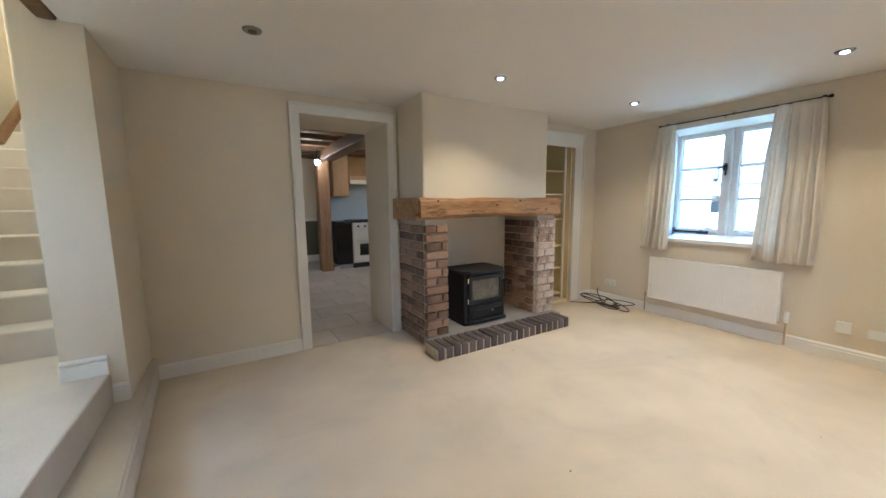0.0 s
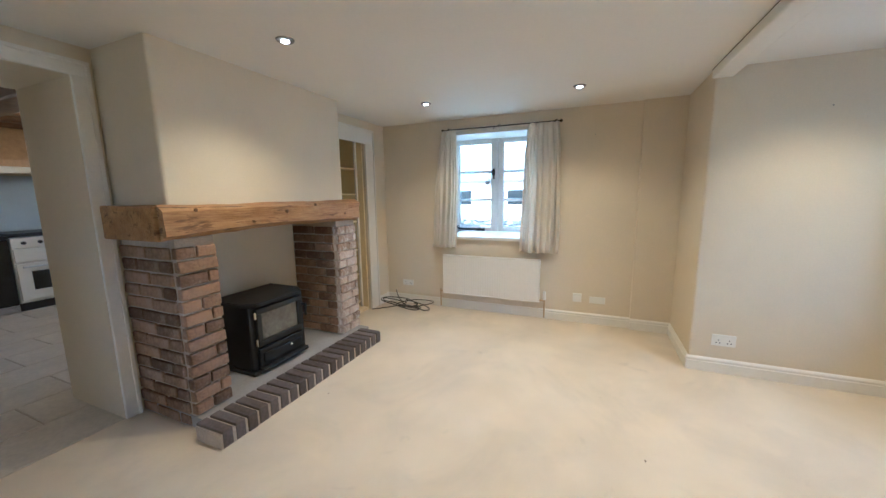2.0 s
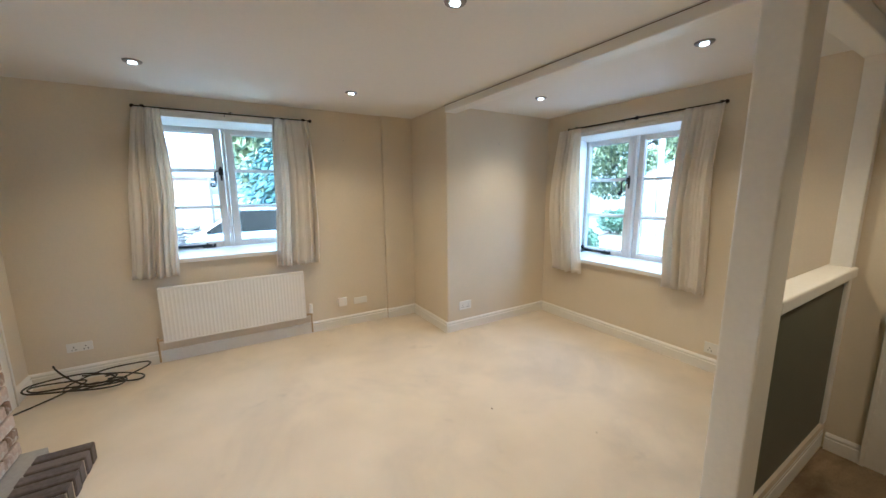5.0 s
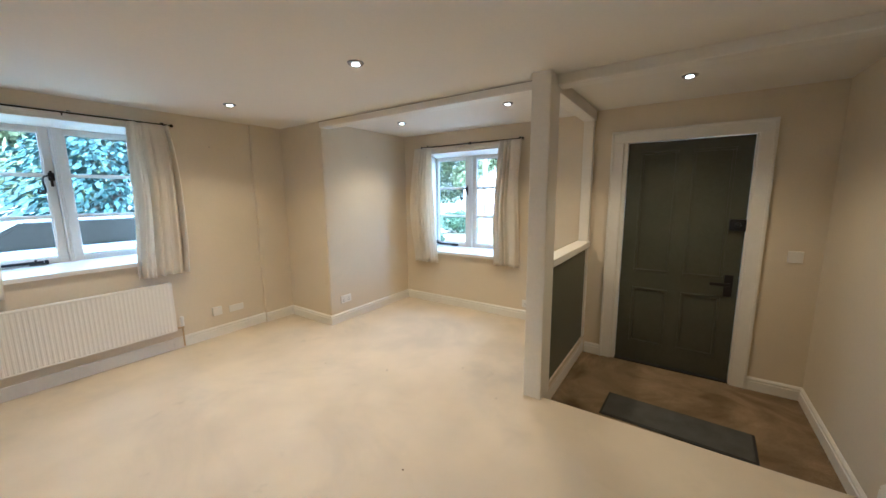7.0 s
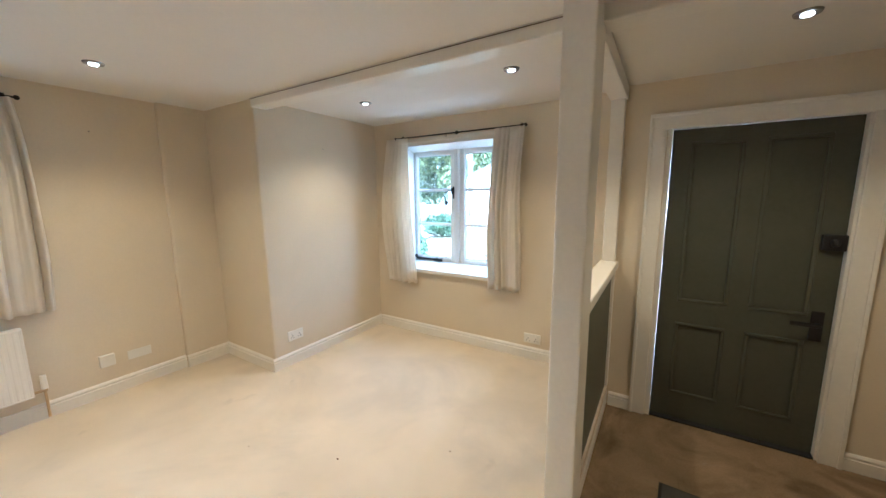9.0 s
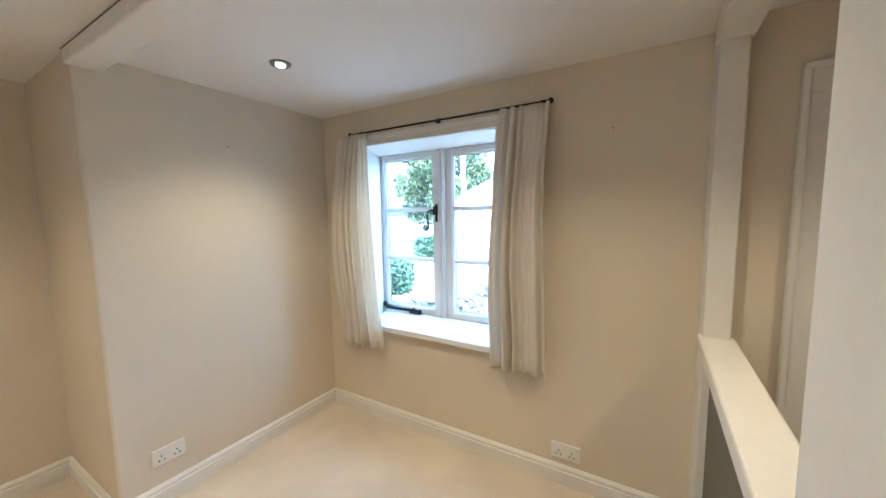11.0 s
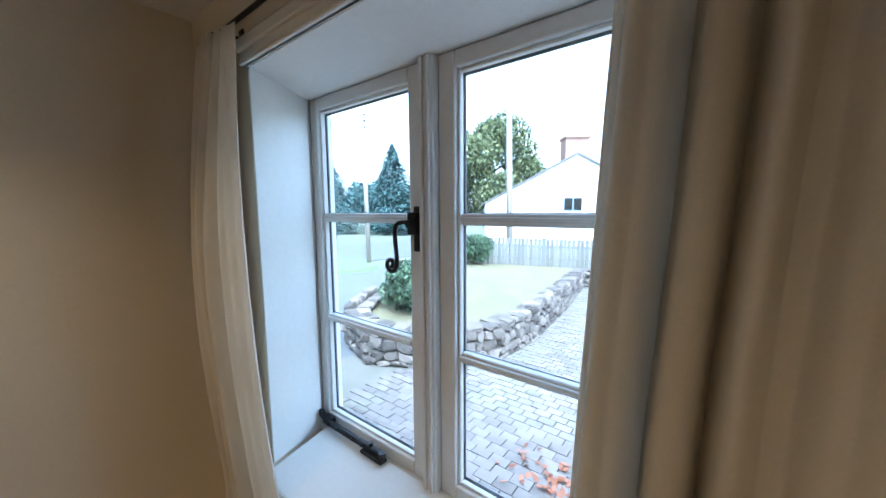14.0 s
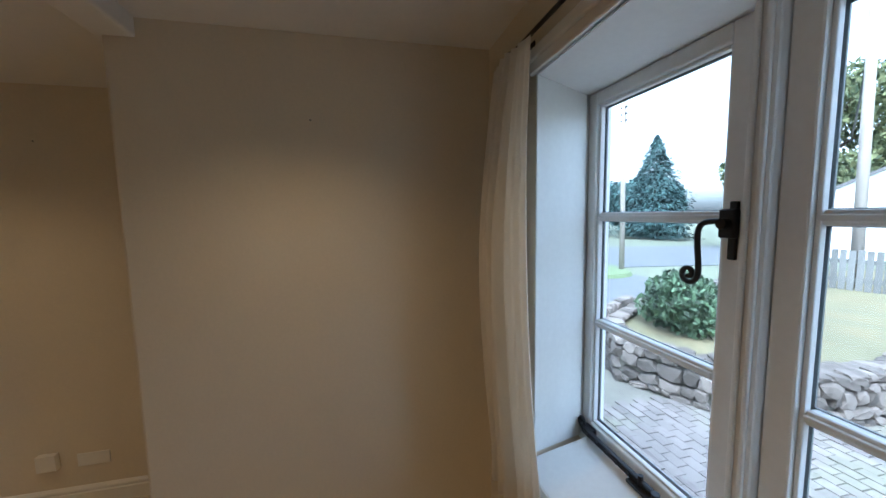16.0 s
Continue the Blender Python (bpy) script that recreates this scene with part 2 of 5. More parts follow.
def tube(name, pts, r, material, parent=None, cyclic=False, res=4):
    cu = bpy.data.curves.new(name, "CURVE")
    cu.dimensions, cu.bevel_depth, cu.bevel_resolution, cu.resolution_u = "3D", r, 2, res
    sp = cu.splines.new("NURBS")
    sp.points.add(len(pts) - 1)
    for p, q in zip(sp.points, pts):
        p.co = (*q, 1)
    sp.use_endpoint_u, sp.order_u, sp.use_cyclic_u = True, 4, cyclic
    tmp = bpy.data.objects.new(name, cu)
    me = bpy.data.meshes.new_from_object(tmp)
    bpy.data.objects.remove(tmp)
    me.materials.append(material)
    for f in me.polygons:
        f.use_smooth = True
    ob = new(name, me)
    if parent:
        ob.parent = parent
    return ob


def wall(name, material, label, boxes):
    bm = B()
    for b in boxes:
        box(bm, *b)
    return solid(name, bm, material, label, "wall", "structure")


# ---- structure ----
CEIL, HALL = 2.15, -0.17
XA, YB, YD, YK, XN, XH = 4.05, -1.31, -1.21, 3.31, 3.31, -0.65
XP = 0.94                 # line of the timber screen
WA, WB = 1.745, 2.436     # mullion centres of the two windows
GA, GB = (0.945, 1.908, 0.46, 0.066), (0.775, 1.838, 0.497, 0.076)   # glass: bottom, top, outer and inner edge from the centre

fb = B()
box(fb, -0.80, 0.10, -0.3, 4.5, YK + 0.0, 0)
box(fb, XP, YB, -0.3, 4.5, 0.10, 0)
solid("floor", fb, M_CARPET, "cream fitted carpet with faint grey traffic marks", "floor", "structure")
hb = B()
box(hb, XH, YD - 0.3, -0.4, XP, 0.096, HALL)
solid("floor_hall", hb, M_HALL, "worn brown carpet in the sunken entrance", "floor", "structure")
solid("ceiling", box(box(B(), -0.62, -1.75, CEIL, 4.5, YK + 0.05, CEIL + 0.2), -2.2, -1.75, CEIL, -0.62, 1.62, CEIL + 0.2), M_CEIL, "plain off-white painted plaster ceiling", "ceiling", "structure")

oA0, oA1 = WA - GA[2] - 0.065, WA + GA[2] + 0.065
oB0, oB1 = WB - GB[2] - 0.065, WB + GB[2] + 0.065
wall("wall_east", M_WALL, "cream painted plaster wall", [
    (XA, 0.0, -0.3, XA + 0.45, oA0, CEIL), (XA, oA1, -0.3, XA + 0.45, 3.8, CEIL),
    (XA, oA0, -0.3, XA + 0.45, oA1, GA[0] - 0.12), (XA, oA0, GA[1] + 0.075, XA + 0.45, oA1, CEIL)])
wall("wall_pilaster", M_WALL, "shallow cream plastered pier", [(XA - 0.03, -0.05, -0.05, XA + 0.05, 0.34, CEIL + 0.05, 0.014)])
wall("wall_nib", M_WALL, "cream plastered return wall", [(XN, -1.63, -0.3, XA + 0.45, 0.0, CEIL + 0.05, 0.012)])
wall("wall_south", M_WALL, "cream painted plaster wall", [
    (0.90, YB - 0.32, -0.4, oB0, YB, CEIL), (oB1, YB - 0.32, -0.4, XN, YB, CEIL),
    (oB0, YB - 0.32, -0.4, oB1, YB, GB[0] - 0.12), (oB0, YB - 0.32, GB[1] + 0.075, oB1, YB, CEIL)])
wall("wall_door", M_WALL, "cream painted plaster wall round the front door", [
    (0.685, YD - 0.5, -0.4, XP, YD, CEIL), (-0.9, YD - 0.5, -0.4, -0.24, YD, CEIL), (-0.24, YD - 0.5, 1.86, 0.685, YD, CEIL)])
wall("wall_hall", M_WALL, "cream painted plaster wall beside the entrance", [(XH - 0.3, YD, -0.4, XH, 1.62, CEIL)])
KT = YK + 0.62
wall("wall_north", M_WALL, "cream painted plaster wall with a doorway", [
    (-0.536, YK, -0.3, 0.545, KT, CEIL), (1.315, YK, -0.3, 2.95, KT, CEIL), (0.545, YK, 1.99, 1.315, KT, CEIL)])
wall("wall_alcove", M_WALL, "cream painted plaster wall beside the alcove", [
    (3.64, 3.10, -0.3, XA, 3.8, CEIL), (2.95, 3.10, 1.985, 3.64, 3.8, CEIL), (2.95, 3.62, -0.3, 3.64, 3.8, 1.985)])
wall("wall_stair", M_WALL, "pale plastered pier at the foot of the stairs", [(-0.80, 2.69, 0.0, -0.536, 3.6, 4.0), (-0.97, 3.6, 0.0, -0.85, 6.0, 4.0)])
# The gap in the outer wall is unseen, added to let daylight reach the pier.
wall("wall_stair_outer", M_WALL, "cream wall along the stairs", [(-2.0, 1.3, -0.3, -1.85, 1.75, 4.2), (-2.0, 2.25, -0.3, -1.85, 6.0, 4.2), (-2.0, 1.75, -0.3, -1.85, 2.25, 1.25), (-2.0, 1.75, 1.9, -1.85, 2.25, 4.2), (-1.85, 1.3, -0.3, XH - 0.3, 1.62, CEIL), (-1.85, 5.85, 0, -0.9, 6.0, 4.0), (-0.62, 1.3, CEIL + 0.2, -0.45, 2.69, 4.0), (-1.85, 1.3, CEIL + 0.2, -0.62, 1.62, 4.0)])
solid("ceiling_stairs", box(B(), -2.0, 1.3, 4.0, -0.4, 6.0, 4.2), M_CEIL, "white ceiling above the stairs", "ceiling", "structure")

# beam, post and half-height screen
solid("beam", box(B(), XH, -0.10, 2.085, XN, 0.02, CEIL + 0.01, 0.008), M_TRIM, "cream painted ceiling beam with a hairline crack", "beam", "structure")
solid("trim_crack", box(B(), 1.0, 0.0, 2.140, XN, 0.0225, 2.1432), mat("crack", (0.12, 0.09, 0.06), 0.9), "dark hairline joint above the beam", "trim", "structure")
screen = thing("partition", "cream timber post and half-height screen with a grey-green panel", "partition", kind="structure")
part("post", box(B(), 0.92, -0.045, HALL, 1.045, 0.145, 2.15, 0.008), M_TRIM, screen, "square cream painted post")
part("panel", box(B(), 0.955, -1.2, -0.02, 0.995, -0.045, 0.895), M_PANEL, screen, "flat grey-green painted panel")
lb = B()
box(lb, 0.92, YD + 0.01, 0.898, 1.04, -0.048, 0.955, 0.008)
part("ledge", lb, M_TRIM, screen)
part("upper_beam", box(B(), 0.925, YD + 0.01, 2.06, 1.035, -0.048, 2.149, 0.006), M_TRIM, screen)
part("end_post", box(B(), 0.938, YD - 0.1, 0, 1.026, YD + 0.06, 2.149, 0.005), M_TRIM, screen)

# skirtings
SK = ((0.0, 0), (0.018, 0), (0.018, 0.072), (0.012, 0.076), (0.012, 0.082), (0.016, 0.086), (0.014, 0.094), (0.005, 0.104), (0, 0.106))


def skirting(a, b, n, z=0.0, s=1.0):
    n = Vector((n[0], n[1], 0))
    prof = [n * (p[0] + 0.0005) + Vector((0, 0, p[1] * s)) for p in SK]
    return solid("baseboard", prism(B(), prof, (a[0], a[1], z), (b[0], b[1], z)), M_TRIM, "cream painted moulded skirting board", "skirting", "structure")


skirting((XA, 0.34), (XA, 1.22), (-1, 0))
skirting((XA, 2.34), (XA, 3.10), (-1, 0))
skirting((XA - 0.03, 0.0), (XA - 0.03, 0.34), (-1, 0))
skirting((XN, 0.0), (XA - 0.03, 0.0), (0, 1))
skirting((XN, YB), (XN, 0.018), (-1, 0))
skirting((1.04, YB), (XN - 0.018, YB), (0, 1))
skirting((0.785, YD), (0.93, YD), (0, 1), HALL)
skirting((0.955, YD + 0.03), (0.955, -0.045), (-1, 0), HALL + 0.02, 1.2)
skirting((XH, YD), (-0.32, YD), (0, 1), HALL)
skirting((XH, YD + 0.018), (XH, 0.096), (1, 0), HALL)
skirting((XH, 0.10), (XH, 1.62), (1, 0), 0)
skirting((-0.52, YK), (0.475, YK), (0, -1))
skirting((3.80, 3.10), (XA - 0.018, 3.10), (0, -1))
solid("baseboard", box(B(), XA - 0.012, 1.22, 0, XA + 0.0, 2.34, 0.10), M_TRIM, "plain low skirting below the radiator", "skirting", "structure")


def casing(name, x0, x1, z0, z1, y, n, w=0.08, mtl=M_TRIM, t=0.022):
    """Door casing on a wall that faces n along y; outer edges given."""
    bm = B()
    d = y + n * t
    ya, yb = min(y, d), max(y, d)
    box(bm, x0, ya, z0, x0 + w, yb, z1 - w, 0.004)
    box(bm, x1 - w, ya, z0, x1, yb, z1 - w, 0.004)
    box(bm, x0, ya, z1 - w, x1, yb, z1, 0.004)
    e = n * (t + 0.01)
    ya, yb = min(y + n * t, y + e), max(y + n * t, y + e)
    box(bm, x0, ya, z0, x0 + 0.02, yb, z1 - 0.02, 0.003)
    box(bm, x1 - 0.02, ya, z0, x1, yb, z1 - 0.02, 0.003)
    box(bm, x0, ya, z1 - 0.02, x1, yb, z1, 0.003)
    return solid(name, bm, mtl, "cream gloss painted door casing", "trim", "structure")


casing("trim_kitchen", 0.475, 1.395, 0, 2.07, YK, -1)
casing("trim_alcove", 2.88, 3.80, 0, 2.06, 3.10, -1, 0.16)
casing("trim_front_door", -0.32, 0.787, HALL, 1.942, YD, 1, 0.10)

# front door
door = thing("door_1", "closed sage green four-panel front door", "door", kind="structure")
dx0, dx1, dz0, dz1, dy = -0.207, 0.652, HALL + 0.012, 1.84, YD - 0.045
db = B()
box(db, dx0, dy - 0.03, dz0, dx1, dy - 0.012, dz1)
stile = 0.105
mid = (dx0 + dx1) / 2
rails = [(dz0, 0.02), (0.55, 0.70), (1.76, dz1)]
for a, b in ((dx0, dx0 + stile), (mid - 0.05, mid + 0.05), (dx1 - stile, dx1)):
    box(db, a, dy - 0.012, dz0, b, dy, dz1)
for z0, z1 in rails:
    box(db, dx0 + stile, dy - 0.012, z0, mid - 0.05, dy, z1)
    box(db, mid + 0.05, dy - 0.012, z0, dx1 - stile, dy, z1)
part("leaf", db, M_DOOR, door)
for xa, xb in ((dx0 + stile, mid - 0.05), (mid + 0.05, dx1 - stile)):
    for za, zb in ((0.02, 0.55), (0.70, 1.76)):
        pb = B()
        for q in ((xa, za, xb, za + 0.022), (xa, zb - 0.022, xb, zb), (xa, za + 0.022, xa + 0.022, zb - 0.022), (xb - 0.022, za + 0.022, xb, zb - 0.022)):
            box(pb, q[0], dy - 0.012, q[1], q[2], dy + 0.004, q[3], 0.005)
        part("panel_moulding", pb, M_DOOR, door)
hb = B()
box(hb, dx0 + 0.035, dy, 0.56, dx0 + 0.092, dy + 0.010, 0.74, 0.004)
rod(hb, (dx0 + 0.065, dy, 0.665), (dx0 + 0.065, dy + 0.05, 0.665), 0.009)
box(hb, dx0 + 0.055, dy + 0.042, 0.652, dx0 + 0.19, dy + 0.058, 0.677, 0.006)
part("door_handle", hb, M_IRON, door, "black iron lever handle")
nb = B()
box(nb, dx0 - 0.005, dy, 1.105, dx0 + 0.10, dy + 0.03, 1.195, 0.006)
ball(nb, (dx0 + 0.05, dy + 0.045, 1.15), 0.022)
part("night_latch", nb, M_IRON, door, "black rim latch")
jb = B()
for q in ((-0.24, -0.209), (0.654, 0.685)):
    box(jb, q[0], YD - 0.14, HALL, q[1], YD - 0.001, 1.86)
box(jb, -0.209, YD - 0.14, 1.842, 0.654, YD - 0.001, 1.86)
solid("trim_door_lining", jb, M_TRIM, "cream painted door lining", "trim", "structure")
solid("threshold", box(B(), -0.209, YD - 0.14, HALL, 0.654, YD + 0.0, HALL + 0.011), M_RUBBER, "dark weathered door threshold strip", "trim", "structure")
mt = thing("door_mat", "dark grey ribbed doormat with a black rubber border", "doormat", pose(0.15, -0.345, HALL, 0, 0, -2.5))
part("mat_border", box(B(), -0.44, -0.165, 0, 0.44, 0.165, 0.008, 0.003), M_RUBBER, mt)
part("mat_surface", box(B(), -0.425, -0.15, 0.006, 0.425, 0.15, 0.014, 0.003), M_MAT, mt)

# steps up to the stairs
sb = B()
prism(sb, [(-0.63, 1.62, 0), (-0.39, 1.62, 0), (-0.505, YK - 0.002, 0), (-0.63, YK - 0.002, 0)], (0, 0, 0.0), (0, 0, 0.17))
bmesh.ops.bevel(sb, geom=list(sb.edges), offset=0.012, segments=2, affect="EDGES")
solid("stair_step", sb, M_STAIR, "low carpeted step at the foot of the stairs", "step", "structure")
solid("stair_step", box(B(), -1.85, 1.62, 0.0, -0.61, 3.2, 0.34, 0.012), M_STAIR, "carpeted landing step below the stairs", "step", "structure")
for i in range(9):
    z = 0.34 + 0.178 * (i + 1)
    y = 3.2 + 0.225 * i
    solid("stair_step", box(B(), -1.85, y, z - 0.35 if i else 0.0, -0.805 if y < 3.36 else -0.97, y + 0.235, z, 0.012), M_STAIR, "pale carpeted stair tread and riser", "step", "structure")
for a, b, z in ((-0.80, -0.612, 0.34), (-0.608, -0.536, 0.17)):
    skirting((a, 2.69), (b, 2.69), (0, -1), z)
hr = thing("handrail", "round pine handrail on wall brackets beside the stairs", "handrail")
part("rail", rod(B(), (-1.05, 3.15, 1.62), (-1.05, 5.6, 3.55), 0.026, 14), M_PINE, hr, smooth=True)
part("bracket", rod(B(), (-1.05, 3.4, 1.81), (-0.97, 3.4, 1.79), 0.02, 10), M_PINE, hr)
solid("stair_beam", box(B(), -0.70, 1.63, 2.14, -0.625, 2.685, 2.25, 0.012), M_OAKDARK, "dark timber trimmer beside the stair opening", "beam", "structure")


# ---- windows ----
def window(name, m, glass, label):
    """Two-light casement. Local x along the wall to the right, y outwards, z up."""
    w = thing(name, label, "window", m, kind="structure")
    yo = 0.25
    g0, g1, go, gi = glass
    he, zb, zt = go + 0.065, g0 - 0.075, g1 + 0.075
    fb = B()
    for k in (-1, 1):
        a, b = sorted((k * (go + 0.042), k * he))
        box(fb, a, yo - 0.045, zb, b, yo + 0.05, zt, 0.004)
        a, b = sorted((k * (go + 0.03), k * (go + 0.041)))
        box(fb, a, yo + 0.022, zb + 0.035, b, yo + 0.05, zt - 0.035, 0.002)
    box(fb, -go - 0.042, yo - 0.045, g1 + 0.042, go + 0.042, yo + 0.05, zt, 0.004)
    box(fb, -go - 0.042, yo - 0.045, zb, go + 0.042, yo + 0.05, g0 - 0.042, 0.004)
    part("window_frame", fb, M_WIN, w)
    mh = gi - 0.052
    mb = box(B(), -mh, yo - 0.05, g0 - 0.042, mh, yo + 0.05, g1 + 0.042, 0.006)
    for k in (-1, 1):
        box(mb, k * mh * 0.45 - 0.005, yo - 0.058, g0 - 0.04, k * mh * 0.45 + 0.005, yo - 0.049, g1 + 0.04, 0.003)
    part("mullion", mb, M_WIN, w)
    step = (g1 - g0) / 3
    for s in (-1, 1):
        xi, xo = s * gi, s * go
        x0, x1 = min(xi - s * 0.05, xo + s * 0.04), max(xi - s * 0.05, xo + s * 0.04)
        p0, p1 = min(xi, xo), max(xi, xo)
        cb = B()
        for a, b in ((x0, p0), (p1, x1)):
            box(cb, a, yo - 0.03, g0 - 0.04, b, yo + 0.02, g1 + 0.04, 0.005)
        box(cb, p0, yo - 0.03, g0 - 0.04, p1, yo + 0.02, g0, 0.005)
        box(cb, p0, yo - 0.03, g1, p1, yo + 0.02, g1 + 0.04, 0.005)
        c = part("casement", cb, M_WIN, w)
        bead = B()
        for a, b in ((p0, p0 + 0.009), (p1 - 0.009, p1)):
            box(bead, a, yo - 0.02, g0, b, yo - 0.004, g1, 0.003)
        box(bead, p0 + 0.009, yo - 0.02, g0, p1 - 0.009, yo - 0.004, g0 + 0.009, 0.003)
        box(bead, p0 + 0.009, yo - 0.02, g1 - 0.009, p1 - 0.009, yo - 0.004, g1, 0.003)
        part("glazing_bead", bead, M_WIN, c)
        for k in (1, 2):
            zz = g0 + step * k
            bb = box(B(), p0 + 0.009, yo - 0.026, zz - 0.006, p1 - 0.009, yo + 0.016, zz + 0.006, 0.003)
            box(bb, p0 + 0.009, yo - 0.019, zz - 0.014, p1 - 0.009, yo + 0.012, zz + 0.014, 0.005)
            part("glazing_bar", bb, M_WIN, c)
        for k in range(3):
            gb = box(B(), p0, yo - 0.003, g0 + step * k + 0.010, p1, yo + 0.001, g0 + step * (k + 1) - 0.010)
            p = part("pane", gb, M_GLASS, c)
            p.visible_shadow = False
        # black edge seal behind the glass
        eb = B()
        for a, b in ((p0, p0 + 0.010), (p1 - 0.010, p1)):
            box(eb, a, yo + 0.002, g0, b, yo + 0.006, g1)
        for za in (g0, g0 + step - 0.016, g0 + 2 * step - 0.016, g1 - 0.012):
            box(eb, p0 + 0.010, yo + 0.002, za, p1 - 0.010, yo + 0.006, za + (0.012 if za in (g0, g1 - 0.012) else 0.032))
        part("glazing_seal", eb, M_SEAL, c, "grey edge seal of the glazing")
        if s < 0:
            zc = g0 + step * 2 - 0.012
            ib = B()
            box(ib, x1 - 0.030, yo - 0.037, zc - 0.075, x1 - 0.014, yo - 0.028, zc + 0.045, 0.002)
            box(ib, x1 - 0.040, yo - 0.052, zc - 0.030, x1 - 0.006, yo - 0.036, zc + 0.030, 0.004)
            rod(ib, (x1 - 0.022, yo - 0.05, zc), (x1 - 0.022, yo - 0.068, zc), 0.011, 12)
            part("catch_plate", ib, M_IRON, c, "black iron catch plate")
            pts = [(x1 - 0.018, yo - 0.062, zc + 0.004), (x1 - 0.05, yo - 0.064, zc + 0.006), (x1 - 0.072, yo - 0.064, zc), (x1 - 0.074, yo - 0.064, zc - 0.03), (x1 - 0.072, yo - 0.064, zc - 0.06), (x1 - 0.068, yo - 0.064, zc - 0.085)]
            for q in range(13):
                a = radians(0 - q * 40)
                r = 0.024 * (1 - q / 15)
                pts.append((x1 - 0.091 + r * math.cos(a), yo - 0.064, zc - 0.112 + r * math.sin(a)))
            tube("catch_tail", pts, 0.0062, M_IRON, c)
            sx = -go - 0.01
            sb = B()
            box(sb, sx + 0.01, yo - 0.062, g0 - 0.028, sx + 0.31, yo - 0.047, g0 - 0.008, 0.003)
            for k in range(5):
                rod(sb, (sx + 0.05 + 0.045 * k, yo - 0.062, g0 - 0.018), (sx + 0.05 + 0.045 * k, yo - 0.066, g0 - 0.018), 0.006, 8)
            box(sb, sx + 0.235, yo - 0.075, g0 - 0.036, sx + 0.335, yo - 0.046, g0 - 0.026, 0.004)
            rod(sb, (sx + 0.27, yo - 0.056, g0 - 0.03), (sx + 0.27, yo - 0.056, g0 + 0.004), 0.007)
            rod(sb, (sx + 0.325, yo - 0.06, g0 - 0.028), (sx + 0.325, yo - 0.06, g0 - 0.004), 0.011)
            box(sb, sx, yo - 0.05, g0 - 0.03, sx + 0.05, yo - 0.031, g0 - 0.006, 0.003)
            part("stay", sb, M_IRON, w, "black iron casement stay")
            pts = [(sx + 0.03, yo - 0.055, g0 - 0.018)]
            for q in range(13):
                a = radians(-70 - q * 40)
                r = 0.021 * (1 - q / 16)
                pts.append((sx + 0.006 + r * math.cos(a), yo - 0.055, g0 + 0.004 + r * math.sin(a)))
            tube("stay_curl", pts, 0.005, M_IRON, w)
    # splayed reveals, sloping head and sill, head moulding
    hf, yb = go - 0.022, yo - 0.046
    jb, lb = B(), B()
    for k in (-1, 1):
        prism(jb, [(k * (hf + 0.006), 0.0, 0), (k * he, 0.0, 0), (k * he, yb, 0), (k * (go + 0.036), yb, 0)], (0, 0, g0 - 0.12), (0, 0, g1 + 0.075))
        prism(lb, [(k * hf, 0.001, 0), (k * (hf + 0.005), 0.001, 0), (k * (go + 0.035), yb, 0), (k * (go + 0.028), yb, 0)], (0, 0, g0 - 0.06), (0, 0, g1 + 0.07))
    prism(lb, [(0, 0.001, g1 + 0.070), (0, 0.001, g1 + 0.0745), (0, yb, g1 + 0.0745), (0, yb, g1 + 0.038)], (-go - 0.028, 0, 0), (go + 0.028, 0, 0))
    part("jamb", jb, M_WALL, w)
    part("reveal", lb, M_WIN, w)
    sl = [(0, -0.035, g0 - 0.118), (0, -0.035, g0 - 0.088), (0, -0.03, g0 - 0.084), (0, yb, g0 - 0.038), (0, yb, g0 - 0.118)]
    part("window_sill", prism(B(), sl, (-hf - 0.004, 0, 0), (hf + 0.004, 0, 0)), M_WIN, w)
    hb = B()
    zm = g1 + 0.07
    box(hb, -hf - 0.02, -0.014, zm, hf + 0.02, -0.001, zm + 0.053, 0.003)
    box(hb, -hf - 0.025, -0.024, zm + 0.035, hf + 0.025, -0.001, zm + 0.068, 0.005)
    box(hb, -hf - 0.015, -0.02, zm, hf + 0.015, -0.001, zm + 0.012, 0.004)
    part("head_moulding", hb, M_TRIM, w)
    eb = box(B(), -he, yo + 0.051, zb - 0.03, he, yo + 0.095, zb, 0.004)
    part("outer_sill", eb, M_WIN, w)
    return w


MA = Matrix.Translation((XA, WA, 0)) @ Matrix.Rotation(radians(-90), 4, "Z")
MB = Matrix.Translation((WB, YB, 0)) @ Matrix.Rotation(radians(180), 4, "Z")
window("window_1", MA, GA, "white painted two-light casement window with six panes")
window("window_2", MB, GB, "white painted two-light casement window with six panes")


